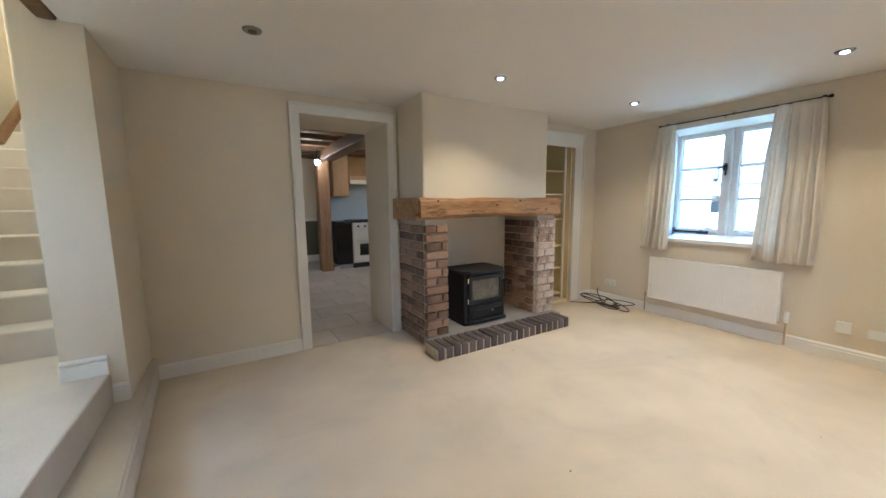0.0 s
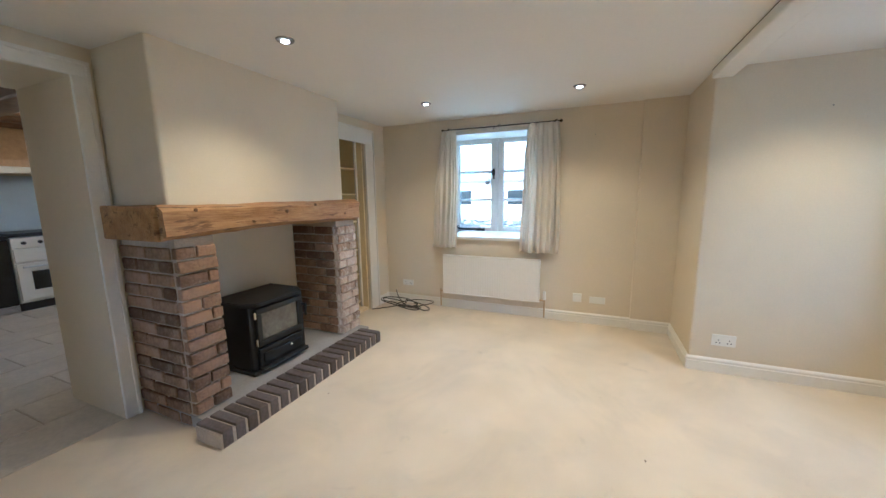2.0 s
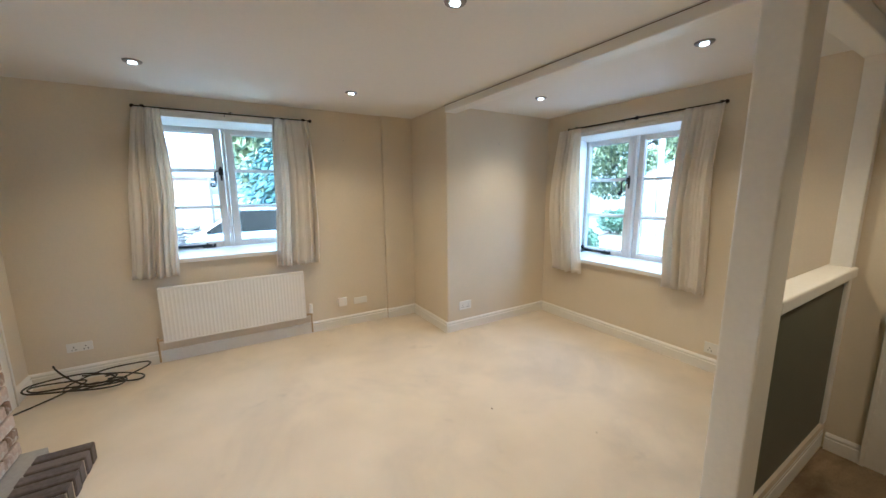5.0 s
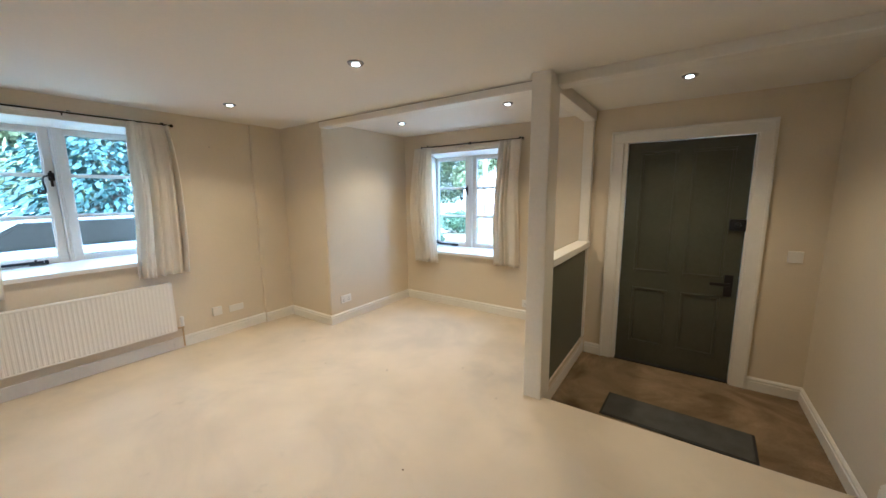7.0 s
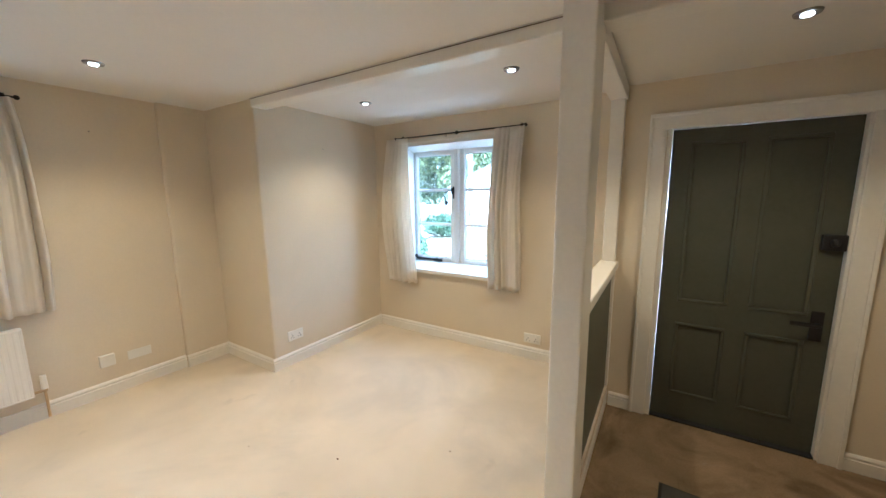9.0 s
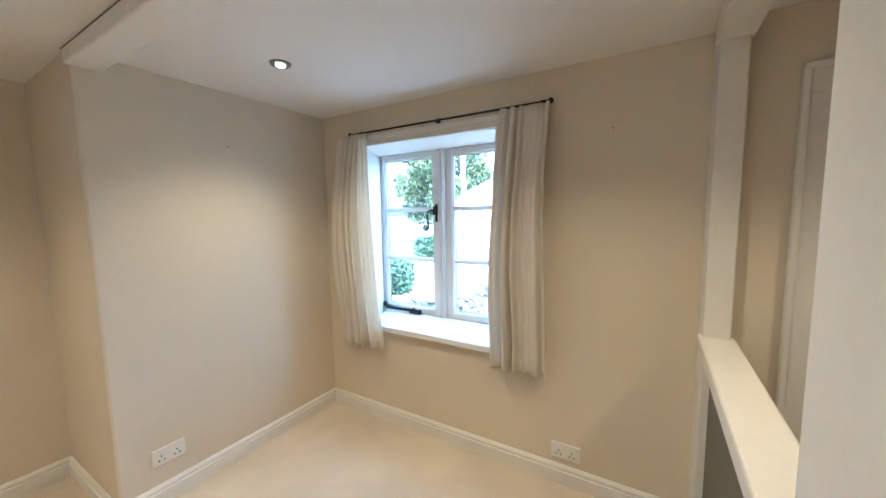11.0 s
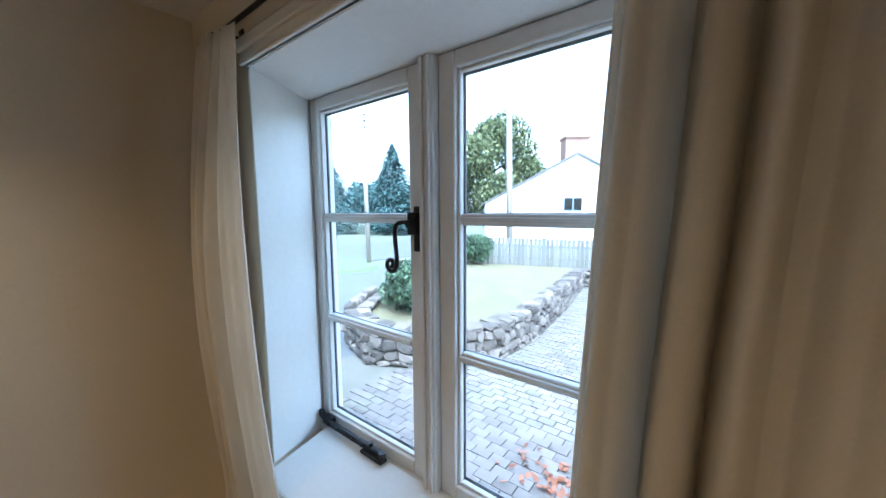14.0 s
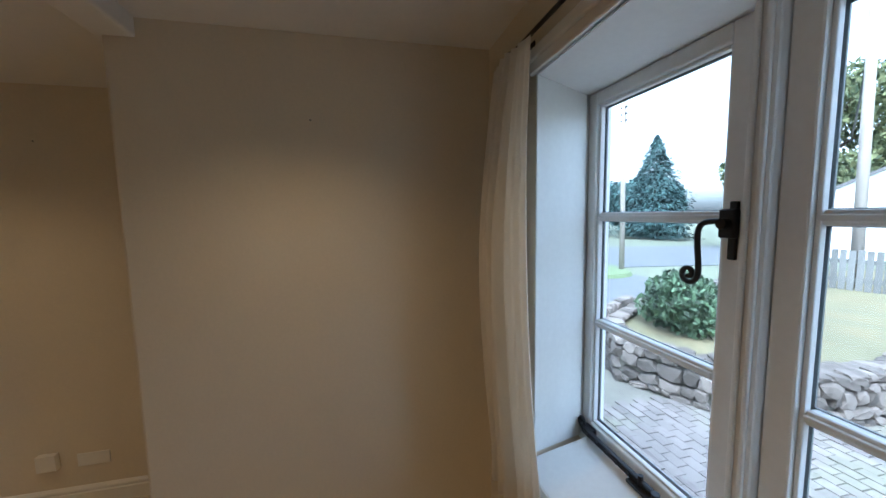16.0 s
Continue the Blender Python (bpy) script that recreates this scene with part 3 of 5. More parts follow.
def curtain(m, top, bottom, bulge, folds, z0, z1, label, seed, side):
    """top, bottom: (x left, x right) at the heading and hem, local x to the right, y into the wall."""
    rnd = random.Random(seed)
    nu, nv = 150, 30
    ph = [rnd.uniform(0, 6.28) for _ in range(6)]
    verts, faces = [], []
    for j in range(nv + 1):
        v = j / nv
        zz = z1 + (z0 - z1) * v
        ease = v ** 0.8
        xl = top[0] + (bottom[0] - top[0]) * ease + bulge[0] * math.sin(math.pi * v)
        xr = top[1] + (bottom[1] - top[1]) * ease + bulge[1] * math.sin(math.pi * v)
        for i in range(nu + 1):
            u = i / nu
            warp = u + 0.05 * math.sin(5 * u + ph[0] + 0.8 * v) + 0.03 * math.sin(11 * u + ph[3])
            amp = (0.014 + 0.024 * min(1, v * 2.5)) * (0.7 + 0.5 * math.sin(7 * u + ph[4]))
            wave = math.sin(2 * math.pi * folds * warp + ph[1] + 0.5 * math.sin(3 * v + ph[2]))
            wave = math.copysign(abs(wave) ** 0.75, wave)
            fine = 0.25 * math.sin(2 * math.pi * folds * 2.3 * u + ph[3] + v)
            y = -0.060 - amp * (wave + fine) - 0.035 * math.sin(math.pi * min(1, v * 1.1))
            hem = 0.006 * math.sin(2 * math.pi * folds * u + ph[4]) * v
            verts.append((xl + (xr - xl) * u + 0.004 * math.sin(9 * v + ph[5] + 4 * u), y, zz + hem))
    for j in range(nv):
        for i in range(nu):
            a = j * (nu + 1) + i
            faces.append((a, a + 1, a + nu + 2, a + nu + 1))
    me = bpy.data.meshes.new("curtain")
    me.from_pydata(verts, [], faces)
    me.materials.append(M_CURTAIN)
    for f in me.polygons:
        f.use_smooth = True
    c = tagged(new("curtain", me), label, "curtain", "window curtains")
    c.matrix_world = m
    sd = c.modifiers.new("cloth", "SOLIDIFY")
    sd.thickness = 0.004
    return c


def curtain_rod(m, x0, x1, z):
    r = thing("curtain_rod", "thin black iron curtain pole with ball ends", "curtain rod", m)
    part("pole", rod(B(), (x0, -0.055, z), (x1, -0.055, z), 0.0062, 10), M_IRON, r, smooth=True)
    for x in (x0, x1):
        part("finial", ball(B(), (x, -0.055, z), 0.014), M_IRON, r, smooth=True)
    for x in (x0 + 0.05, (x0 + x1) / 2, x1 - 0.05):
        bb = rod(B(), (x, 0.0, z), (x, -0.055, z), 0.005, 8)
        box(bb, x - 0.012, -0.004, z - 0.025, x + 0.012, 0, z + 0.025)
        part("bracket", bb, M_IRON, r)
    for x in (x0 + 0.58,):
        bm = B()
        bmesh.ops.create_cone(bm, segments=14, radius1=0.016, radius2=0.016, depth=0.004, matrix=Matrix.Translation((x, -0.055, z - 0.008)) @ Matrix.Rotation(radians(90), 4, "Y"))
        part("ring", bm, M_IRON, r)
    return r


curtain_rod(MA, -0.55, 0.70, 2.03)
curtain_rod(MB, -0.55, 0.78, 1.985)
curtain(MA, (-0.555, -0.385), (-0.70, -0.40), (0, 0.03), 5.2, 0.733, 2.025, "cream linen curtain drawn open beside the window", 3, -1)
curtain(MA, (0.385, 0.68), (0.325, 0.71), (0, 0.02), 5.6, 0.72, 2.025, "cream linen curtain half covering the window", 4, 1)
curtain(MB, (-0.655, -0.40), (-0.69, -0.315), (-0.05, 0.0), 5.3, 0.545, 1.98, "cream linen curtain drawn open beside the window", 5, -1)
curtain(MB, (0.515, 0.775), (0.46, 0.785), (-0.015, -0.01), 4.6, 0.60, 1.98, "long cream linen curtain half covering the window", 6, 1)

# ---- fireplace ----
breast = B()
box(breast, 1.42, 2.81, 1.25, 2.87, YK + 0.02, CEIL + 0.05, 0.014)
box(breast, 1.65, 3.30, 0.0, 2.735, YK + 0.01, 1.30)
wall_fb = solid("wall_chimney", breast, M_WALL, "smooth off-white plastered chimney breast", "wall", "structure")
mant = thing("mantel_beam", "rough-hewn honey oak mantel beam with knots and splits", "mantel")
mb = B()
nx, pts = 44, 16
rings = []
for i in range(nx + 1):
    x = 1.365 + (3.03 - 1.365) * i / nx
    ring = []
    for k in range(pts):
        a = 2 * math.pi * (k + 0.5) / pts
        cx, cz = math.cos(a), math.sin(a)
        s = 1 / max(abs(cx), abs(cz)) * 0.97
        n = noise.noise(Vector((x * 2.2, cx * 1.5, cz * 1.5))) * 0.014 + noise.noise(Vector((x * 9, cx * 3, cz * 3))) * 0.006
        sag = 0.018 * math.sin((x - 1.4) * 2.2) if cz < 0 else 0
        ring.append(mb.verts.new((x, 2.92 + cx * s * (0.175 + n), 1.205 + cz * s * (0.098 + n * 0.8) + sag)))
    rings.append(ring)
for i in range(nx):
    for k in range(pts):
        mb.faces.new((rings[i][k], rings[i + 1][k], rings[i + 1][(k + 1) % pts], rings[i][(k + 1) % pts]))
mb.faces.new(rings[0])
mb.faces.new(rings[-1][::-1])
bmesh.ops.recalc_face_normals(mb, faces=mb.faces)
part("beam", mb, M_OAK, mant)
rk = random.Random(8)
for i in range(5):
    x = 1.55 + i * 0.31 + rk.uniform(-0.04, 0.04)
    z = 1.205 + rk.uniform(-0.05, 0.07)
    kb = ball(B(), (x, 2.744, z), 0.011, rk.uniform(0.9, 1.6), 0.4, rk.uniform(0.5, 1.0), 10, 6)
    for v in kb.verts:
        v.co += Vector((rk.uniform(-1, 1), 0, rk.uniform(-1, 1))) * 0.004
    part("knot", kb, M_OAKDARK, mant)
eb = box(B(), 1.345, 2.80, 1.11, 1.40, YK, 1.30, 0.01)
part("return_end", eb, M_OAK, mant)

piers = []
for nm, x0, x1 in (("left", 1.42, 1.65), ("right", 2.735, 3.0)):
    p = thing("brick_pier", "weathered red-brown brick fireplace pier" if nm == "left" else "limewashed grey-pink brick fireplace pier", "pier", group="fireplace piers")
    part("mortar", box(B(), x0 + 0.008, 2.80, 0.0, x1 - 0.008, YK - 0.0, 1.115), M_MORTAR, p)
    piers.append((p, x0, x1))
hearth = thing("hearth", "raised hearth edged with dark blue-brown bricks and pale joints", "hearth")
part("slab", box(B(), 1.42, 2.69, 0, 3.0, 3.30, 0.072, 0.004), M_SLAB, hearth, "smooth grey stone slab")
part("bed", box(B(), 1.352, 2.485, 0, 2.888, 2.69, 0.088), M_MORTAR, hearth, "pale mortar bed")

# stove
st = thing("wood_stove", "black cast-iron wood-burning stove with a sooty glass door", "stove", pose(2.135, 3.04, 0.072))
sb = B()
box(sb, -0.25, -0.15, 0.03, 0.25, 0.2, 0.50, 0.012)
part("body", sb, M_STOVE, st)
tb = B()
prof = [(-0.27, 0.22), (-0.27, -0.10), (-0.20, -0.19), (0.20, -0.19), (0.27, -0.10), (0.27, 0.22)]
va = [tb.verts.new((x, y, 0.50)) for x, y in prof]
vb = [tb.verts.new((x, y, 0.528)) for x, y in prof]
tb.faces.new(va[::-1])
tb.faces.new(vb)
for i in range(6):
    tb.faces.new((va[i], va[(i + 1) % 6], vb[(i + 1) % 6], vb[i]))
bmesh.ops.bevel(tb, geom=list(tb.edges), offset=0.006, segments=2, affect="EDGES")
part("top_plate", tb, M_STOVE, st)
part("base_plate", box(B(), -0.26, -0.17, 0.0, 0.26, 0.2, 0.032, 0.006), M_STOVE, st)
d = B()
box(d, -0.205, -0.178, 0.20, 0.205, -0.152, 0.245, 0.006)
box(d, -0.205, -0.178, 0.44, 0.205, -0.152, 0.48, 0.006)
box(d, -0.205, -0.178, 0.245, -0.165, -0.152, 0.44, 0.006)
box(d, 0.165, -0.178, 0.245, 0.205, -0.152, 0.44, 0.006)
dd = part("stove_door", d, M_STOVE, st)
part("glass", box(B(), -0.165, -0.165, 0.245, 0.165, -0.158, 0.44), M_STOVEGLASS, dd, "brown sooty stove glass")
part("handle", rod(rod(B(), (0.225, -0.15, 0.40), (0.225, -0.205, 0.40), 0.008), (0.225, -0.2, 0.31), (0.225, -0.2, 0.41), 0.011), M_STOVE, dd)
for z in (0.24, 0.44):
    part("hinge", rod(B(), (-0.215, -0.17, z - 0.025), (-0.215, -0.17, z + 0.025), 0.010), M_CHROME, dd)
a = B()
box(a, -0.205, -0.178, 0.045, 0.205, -0.152, 0.185, 0.008)
box(a, -0.18, -0.188, 0.075, 0.18, -0.176, 0.15, 0.008)
ad = part("ash_door", a, M_STOVE, st)
part("knob", ball(B(), (0.06, -0.195, 0.125), 0.013), M_CHROME, ad)
part("ledge", box(B(), -0.21, -0.215, 0.03, 0.21, -0.15, 0.045, 0.005), M_STOVE, st)

# ---- alcove cupboard with shelves ----
cup = thing("shelf_alcove", "cream painted built-in alcove with empty shelves", "shelves", kind="structure")
cb = B()
box(cb, 2.955, 3.14, 0, 2.97, 3.60, 1.98)
box(cb, 3.622, 3.125, 0, 3.638, 3.60, 1.98)
box(cb, 2.97, 3.60, 0, 3.622, 3.615, 1.98)
box(cb, 2.97, 3.125, 0, 3.622, 3.60, 0.03)
part("lining", cb, M_SHELF, cup)
for z in (0.10, 0.43, 0.72, 1.05, 1.36, 1.64):
    part("shelf", box(B(), 2.971, 3.22, z - 0.018, 3.621, 3.599, z, 0.003), M_SHELF, cup)
part("stop_bead", box(B(), 3.596, 3.19, 0.03, 3.621, 3.215, 1.98, 0.003), M_TRIM, cup)

# ---- radiator ----
rad = thing("radiator", "white ribbed panel radiator with end valves", "radiator", pose(XA, 1.752, 0.19))
rb = B()
n = 40
w2 = 0.545
prof = []
for i in range(n):
    y = -w2 + 2 * w2 * i / n
    p = 2 * w2 / n
    prof += [(-0.090, y), (-0.090, y + p * 0.28), (-0.0883, y + p * 0.42), (-0.0883, y + p * 0.86)]
prof += [(-0.090, w2), (-0.068, w2), (-0.068, -w2)]
prism(rb, [(x, y, 0) for x, y in prof], (0, 0, 0.012), (0, 0, 0.44))
part("panel", rb, M_RAD, rad)
part("top_grille", box(B(), -0.092, -w2 - 0.003, 0.44, -0.035, w2 + 0.003, 0.456, 0.004), M_RAD, rad)
part("bottom_edge", box(B(), -0.092, -w2 - 0.003, 0.0, -0.06, w2 + 0.003, 0.012, 0.003), M_RAD, rad)
for s in (-1, 1):
    part("end_cap", box(B(), -0.092, s * w2 - 0.004, 0.0, -0.035, s * w2 + 0.004, 0.456, 0.002), M_RAD, rad)
    part("wall_bracket", box(B(), -0.06, s * 0.38 - 0.02, 0.05, -0.001, s * 0.38 + 0.02, 0.40), M_RAD, rad)
part("valve_head", rod(B(), (-0.06, -0.60, 0.03), (-0.06, -0.60, 0.12), 0.017, 14, 0.015), M_PLASTIC, rad, "white thermostatic valve head")
vb = rod(B(), (-0.06, -0.54, 0.02), (-0.06, -0.61, 0.02), 0.010)
rod(vb, (-0.06, -0.60, 0.035), (-0.06, -0.60, -0.165), 0.0075)
part("valve_pipe", vb, M_COPPER, rad)
vb = rod(B(), (-0.06, 0.54, 0.02), (-0.06, 0.60, 0.02), 0.009)
rod(vb, (-0.06, 0.59, 0.045), (-0.06, 0.59, -0.165), 0.0075)
part("lockshield_pipe", vb, M_COPPER, rad)


# ---- sockets and switches ----
def plate(name, m, w, h, label, cat, gangs=2, deep=0.010):
    t = thing(name, label, cat, m)
    part("faceplate", box(B(), -w / 2, -deep, -h / 2, w / 2, 0, h / 2, 0.003), M_PLASTIC, t)
    for g in range(gangs):
        x = (g - (gangs - 1) / 2) * w * 0.46
        part("rocker", box(B(), x - 0.006, -deep - 0.003, h * 0.12, x + 0.006, -deep, h * 0.34, 0.001), M_PLASTIC, t)
        hb = B()
        for dx, dz2 in ((0, 0.002), (-0.011, -0.018), (0.011, -0.018)):
            box(hb, x + dx - 0.003, -deep - 0.0012, dz2 - 0.004, x + dx + 0.003, -deep - 0.0002, dz2 + 0.004)
        if name == "wall_socket":
            part("pin_holes", hb, M_RUBBER, t)
        else:
            hb.free()
    return t


def on_east(y, z):
    return Matrix.Translation((XA - 0.001, y, z)) @ Matrix.Rotation(radians(-90), 4, "Z")


plate("phone_socket", on_east(0.831, 0.265), 0.085, 0.085, "white surface-mounted telephone socket", "socket", 0, 0.03)
plate("blank_plate", on_east(0.639, 0.25), 0.146, 0.07, "white blank double wall plate", "wall plate", 0, 0.006)
plate("wall_socket", on_east(2.81, 0.255), 0.146, 0.07, "white double power socket", "socket", 2, 0.006)
plate("wall_socket", Matrix.Translation((XN - 0.001, -0.205, 0.25)) @ Matrix.Rotation(radians(-90), 4, "Z"), 0.146, 0.086, "white double power socket", "socket", 2)
plate("wall_socket", Matrix.Translation((1.565, YB + 0.001, 0.185)) @ Matrix.Rotation(radians(180), 4, "Z"), 0.146, 0.086, "white double power socket", "socket", 2)
plate("light_switch", Matrix.Translation((-0.505, YD + 0.001, 0.93)) @ Matrix.Rotation(radians(180), 4, "Z"), 0.086, 0.086, "white single light switch", "switch", 1)

# small fixings on the walls
for nm, p, n in (("wall_screw", (1.384, YB, 1.832), (0, 1)), ("wall_screw", (XN, -0.62, 1.85), (-1, 0)), ("wall_screw", (XA, 0.734, 1.885), (-1, 0))):
    q = Vector((n[0], n[1], 0))
    solid(nm, rod(B(), Vector(p), Vector(p) + q * 0.005, 0.0042, 8, 0.003), M_NICKEL, "small dark screw stuck in the plaster", "screw")

# bits of fluff on the carpet
for x, y, s in ((1.30, 1.15, 1.0), (2.1, 0.42, 1.3), (2.62, 0.62, 0.8), (1.6, 0.05, 1.0), (1.18, 0.30, 0.9), (2.0, 2.33, 1.0)):
    fb2 = ball(B(), (x, y, 0.002), 0.0038 * s, 1.6, 0.9, 0.6, 7, 5)
    for v in fb2.verts:
        v.co += Vector((rk.uniform(-1, 1), rk.uniform(-1, 1), 0)) * 0.001
    solid("carpet_fluff", fb2, M_OAKDARK, "tiny dark crumb lying on the carpet", "crumb", group="carpet crumbs")

# cables on the carpet
rc = random.Random(12)
pts = []
for i in range(46):
    a = i * 0.55
    r = 0.10 + 0.07 * math.sin(i * 0.37)
    pts.append((3.83 + r * 0.95 * math.cos(a) + rc.uniform(-0.03, 0.03), 2.70 + r * 2.1 * math.sin(a) + rc.uniform(-0.04, 0.04), 0.012 + 0.075 * max(0, math.sin(a * 0.7)) + rc.uniform(0, 0.02)))
pts = [(3.62, 3.07, 0.008), (3.7, 2.98, 0.007)] + pts + [(3.72, 2.45, 0.02), (3.83, 2.40, 0.012), (3.93, 2.5, 0.01), (3.97, 2.62, 0.03), (3.95, 2.80, 0.06)]
c = tube("cable", pts, 0.0055, M_CABLE)
tagged(c, "tangled black aerial and mains cables on the carpet", "cable")
c2 = tube("cable", [(3.99, 2.95, 0.16), (3.94, 2.92, 0.13), (3.90, 2.85, 0.07), (3.84, 2.76, 0.02), (3.80, 2.60, 0.03), (3.86, 2.55, 0.08), (3.9, 2.66, 0.04)], 0.006, M_CABLE)
tagged(c2, "short black cable end standing up from the carpet", "cable")


# ---- recessed lamps ----
def downlight(x, y, lit=True, watts=SPOT_W):
    t = thing("downlight", "round recessed downlight with a bright warm lamp" if lit else "round recessed downlight with a dead unlit lamp", "ceiling light", pose(x, y, CEIL), group="ceiling downlights")
    bm = B()
    bmesh.ops.create_cone(bm, cap_ends=True, segments=28, radius1=0.043, radius2=0.047, depth=0.008, matrix=Matrix.Translation((0, 0, -0.0042)))
    part("bezel", bm, M_NICKEL, t)
    bm = B()
    bmesh.ops.create_cone(bm, cap_ends=True, segments=24, radius1=0.021, radius2=0.021, depth=0.004, matrix=Matrix.Translation((0, 0, -0.0105)))
    part("lens", bm, M_BULB if lit else M_STOVEGLASS, t)
    if not lit:
        return t
    la = new("downlight_lamp", bpy.data.lights.new("downlight_lamp", "SPOT"))
    la.data.energy, la.data.color = watts, SPOT_COL
    la.data.spot_size, la.data.spot_blend, la.data.shadow_soft_size = radians(124), 1.0, 0.03
    la.location = (x, y, CEIL - 0.03)
    return t


downlight(0.19, 2.335, False)
for x, y in ((1.774, 2.25), (3.28, 2.155), (3.32, 0.86), (1.793, 0.895), (2.71, -0.556), (1.475, -0.458), (0.238, -0.496)):
    downlight(x, y)

# ---- outside ----
G = -0.35
indoors = set(bpy.data.objects)


def fall(y):
    """The land drops gently away from the house towards the lane."""
    return 0.030 * min(0.0, max(y, -45.0) + 1.9)


M_LAWN = mat("dry_lawn", (0.165, 0.15, 0.085), 0.95, var=0.25, scale=1.5, fine=90, bump=0.8, dist=0.02)
M_ASPH = mat("asphalt", (0.11, 0.113, 0.118), 0.9, var=0.12, scale=1.2, fine=120, bump=0.4)
M_GROUND = mat("rough_ground", (0.14, 0.15, 0.10), 0.95, var=0.3, scale=0.3, fine=10, bump=0.3)
M_SETT = mat("block_paving", (0.18, 0.158, 0.147), 0.85, var=0.2, scale=3, fine=60, bump=0.5, dist=0.004, spread=0.3)
M_SAND = mat("paving_sand", (0.155, 0.145, 0.12), 0.95, var=0.2)
M_STONE = mat("field_stone", (0.165, 0.14, 0.122), 0.9, var=0.3, scale=7, fine=40, bump=0.8, dist=0.01, spread=0.5, dark=(0.06, 0.05, 0.043))
M_RENDER = mat("white_render", (0.82, 0.81, 0.78), 0.85, var=0.04, scale=1, fine=30, bump=0.2)
M_SLATE = mat("slate_roof", (0.15, 0.14, 0.14), 0.7, var=0.2, scale=3, fine=30, bump=0.5, dist=0.01)
M_CHIM = mat("chimney_brick", (0.36, 0.23, 0.18), 0.9, var=0.25, scale=4, fine=30)
M_FENCE = mat("weathered_fence", (0.19, 0.186, 0.175), 0.9, var=0.2, scale=3, fine=30, stretch=(5, 5, 0.6), spread=0.3)
M_POLE = mat("weathered_pole", (0.33, 0.29, 0.25), 0.9, var=0.2, scale=3, fine=30, stretch=(6, 6, 0.5))
M_CONIFER = mat("conifer_green", (0.05, 0.10, 0.095), 0.8, var=0.4, scale=1.2, fine=8, bump=0, spread=0.5)
M_LEAF = mat("autumn_leaf", (0.15, 0.16, 0.07), 0.8, var=0.4, scale=0.8, fine=6, bump=0, spread=0.6, dark=(0.04, 0.06, 0.025))
M_HEDGE = mat("hedge_leaf", (0.07, 0.115, 0.06), 0.7, var=0.4, scale=2, fine=15, bump=0, spread=0.6)
M_BARK = mat("bark", (0.10, 0.075, 0.055), 0.9, var=0.3, scale=4, fine=30)
M_COTTAGE = mat("blue_grey_frame", (0.20, 0.25, 0.33), 0.5)
smudge(M_SETT, (0.20, 0.20, 0.14), 1.3, 0.48, 0.66, 0.55)
smudge(M_SETT, (0.30, 0.28, 0.26), 5.0, 0.56, 0.68, 0.5)
smudge(M_LAWN, (0.22, 0.17, 0.09), 1.1, 0.45, 0.65, 0.6)
M_PINK = mat("pale_brick", (0.55, 0.42, 0.36), 0.9, var=0.1, scale=2, fine=30)
M_CAR = mat("silver_blue_car_paint", (0.42, 0.47, 0.52), 0.25, metal=0.4, var=0.03, bump=0)

solid("ground", prism(B(), [(0, -1.85, G - 0.05), (0, -45, G - 0.05), (0, -400, G - 0.05), (0, -400, G - 1), (0, -45, G - 1), (0, -1.85, G - 1)], (-400, 0, 0), (400, 0, 0)), M_GROUND, "rough grassy ground", "ground", "structure")
eg = box(B(), 4.55, -1.849, G - 1, 400, 400, G - 0.05)
solid("ground_east", eg, M_GROUND, "rough grassy ground", "ground", "structure")
# road
solid("road", box(B(), 4.7, -9.6, G - 0.2, 90, -1.855, G - 0.02), M_ASPH, "grey asphalt lane", "road", "structure")
solid("road_east", box(B(), 7.2, -1.85, G - 0.2, 14.0, 60, G - 0.02), M_ASPH, "grey asphalt lane", "road", "structure")
solid("road_far", box(B(), 13.5, -40, G - 0.2, 22, -9.605, G - 0.022), M_ASPH, "grey asphalt lane", "road", "structure")
gi = B()
bmesh.ops.create_cone(gi, cap_ends=True, segments=40, radius1=2.0, radius2=1.9, depth=0.12, matrix=pose(13.2, -8.4, G + 0.03) @ Matrix.Diagonal((1, 0.8, 1, 1)))
solid("grass_island", gi, mat("verge_grass", (0.13, 0.17, 0.08), 0.95, var=0.25, scale=2, fine=60), "kerbed island of green grass in the lane", "grass", "structure")

# driveway of block paving
drive = solid("pavement", box(B(), -6, -14.0, G - 0.2, 5.6, -1.75, G - 0.008), M_SAND, "block paved driveway in brown and grey setts", "driveway", "structure")
sett_me = mesh_of("sett", box(B(), -0.073, -0.048, -0.03, 0.073, 0.048, 0.006), M_SETT)
rs = random.Random(5)
near, vs, fs = 0, [], []
for r in range(88):
    for c in range(38):
        x = -1.0 + c * 0.153 + (0.076 if r % 2 else 0)
        y = -1.9 - r * 0.103
        if x > 5.4:
            continue
        h = rs.uniform(-0.004, 0.004)
        if 1.8 < x < 4.4 and -3.6 < y < -1.9 and near < 290:
            near += 1
            ob = new("sett", sett_me)
            ob.parent = drive
            ob.location = (x, y, G + h)
        else:
            o = len(vs)
            for dx, dy in ((-1, -1), (1, -1), (1, 1), (-1, 1)):
                vs.append((x + dx * 0.073, y + dy * 0.048, G - 0.03))
            for dx, dy in ((-1, -1), (1, -1), (1, 1), (-1, 1)):
                vs.append((x + dx * 0.071, y + dy * 0.046, G + 0.006 + h))
            fs += [(o + 4, o + 5, o + 6, o + 7)] + [(o + k, o + (k + 1) % 4, o + 4 + (k + 1) % 4, o + 4 + k) for k in range(4)]
me = bpy.data.meshes.new("setts")
me.from_pydata(vs, [], fs)
me.materials.append(M_SETT)
ob = new("setts", me)
ob.parent = drive
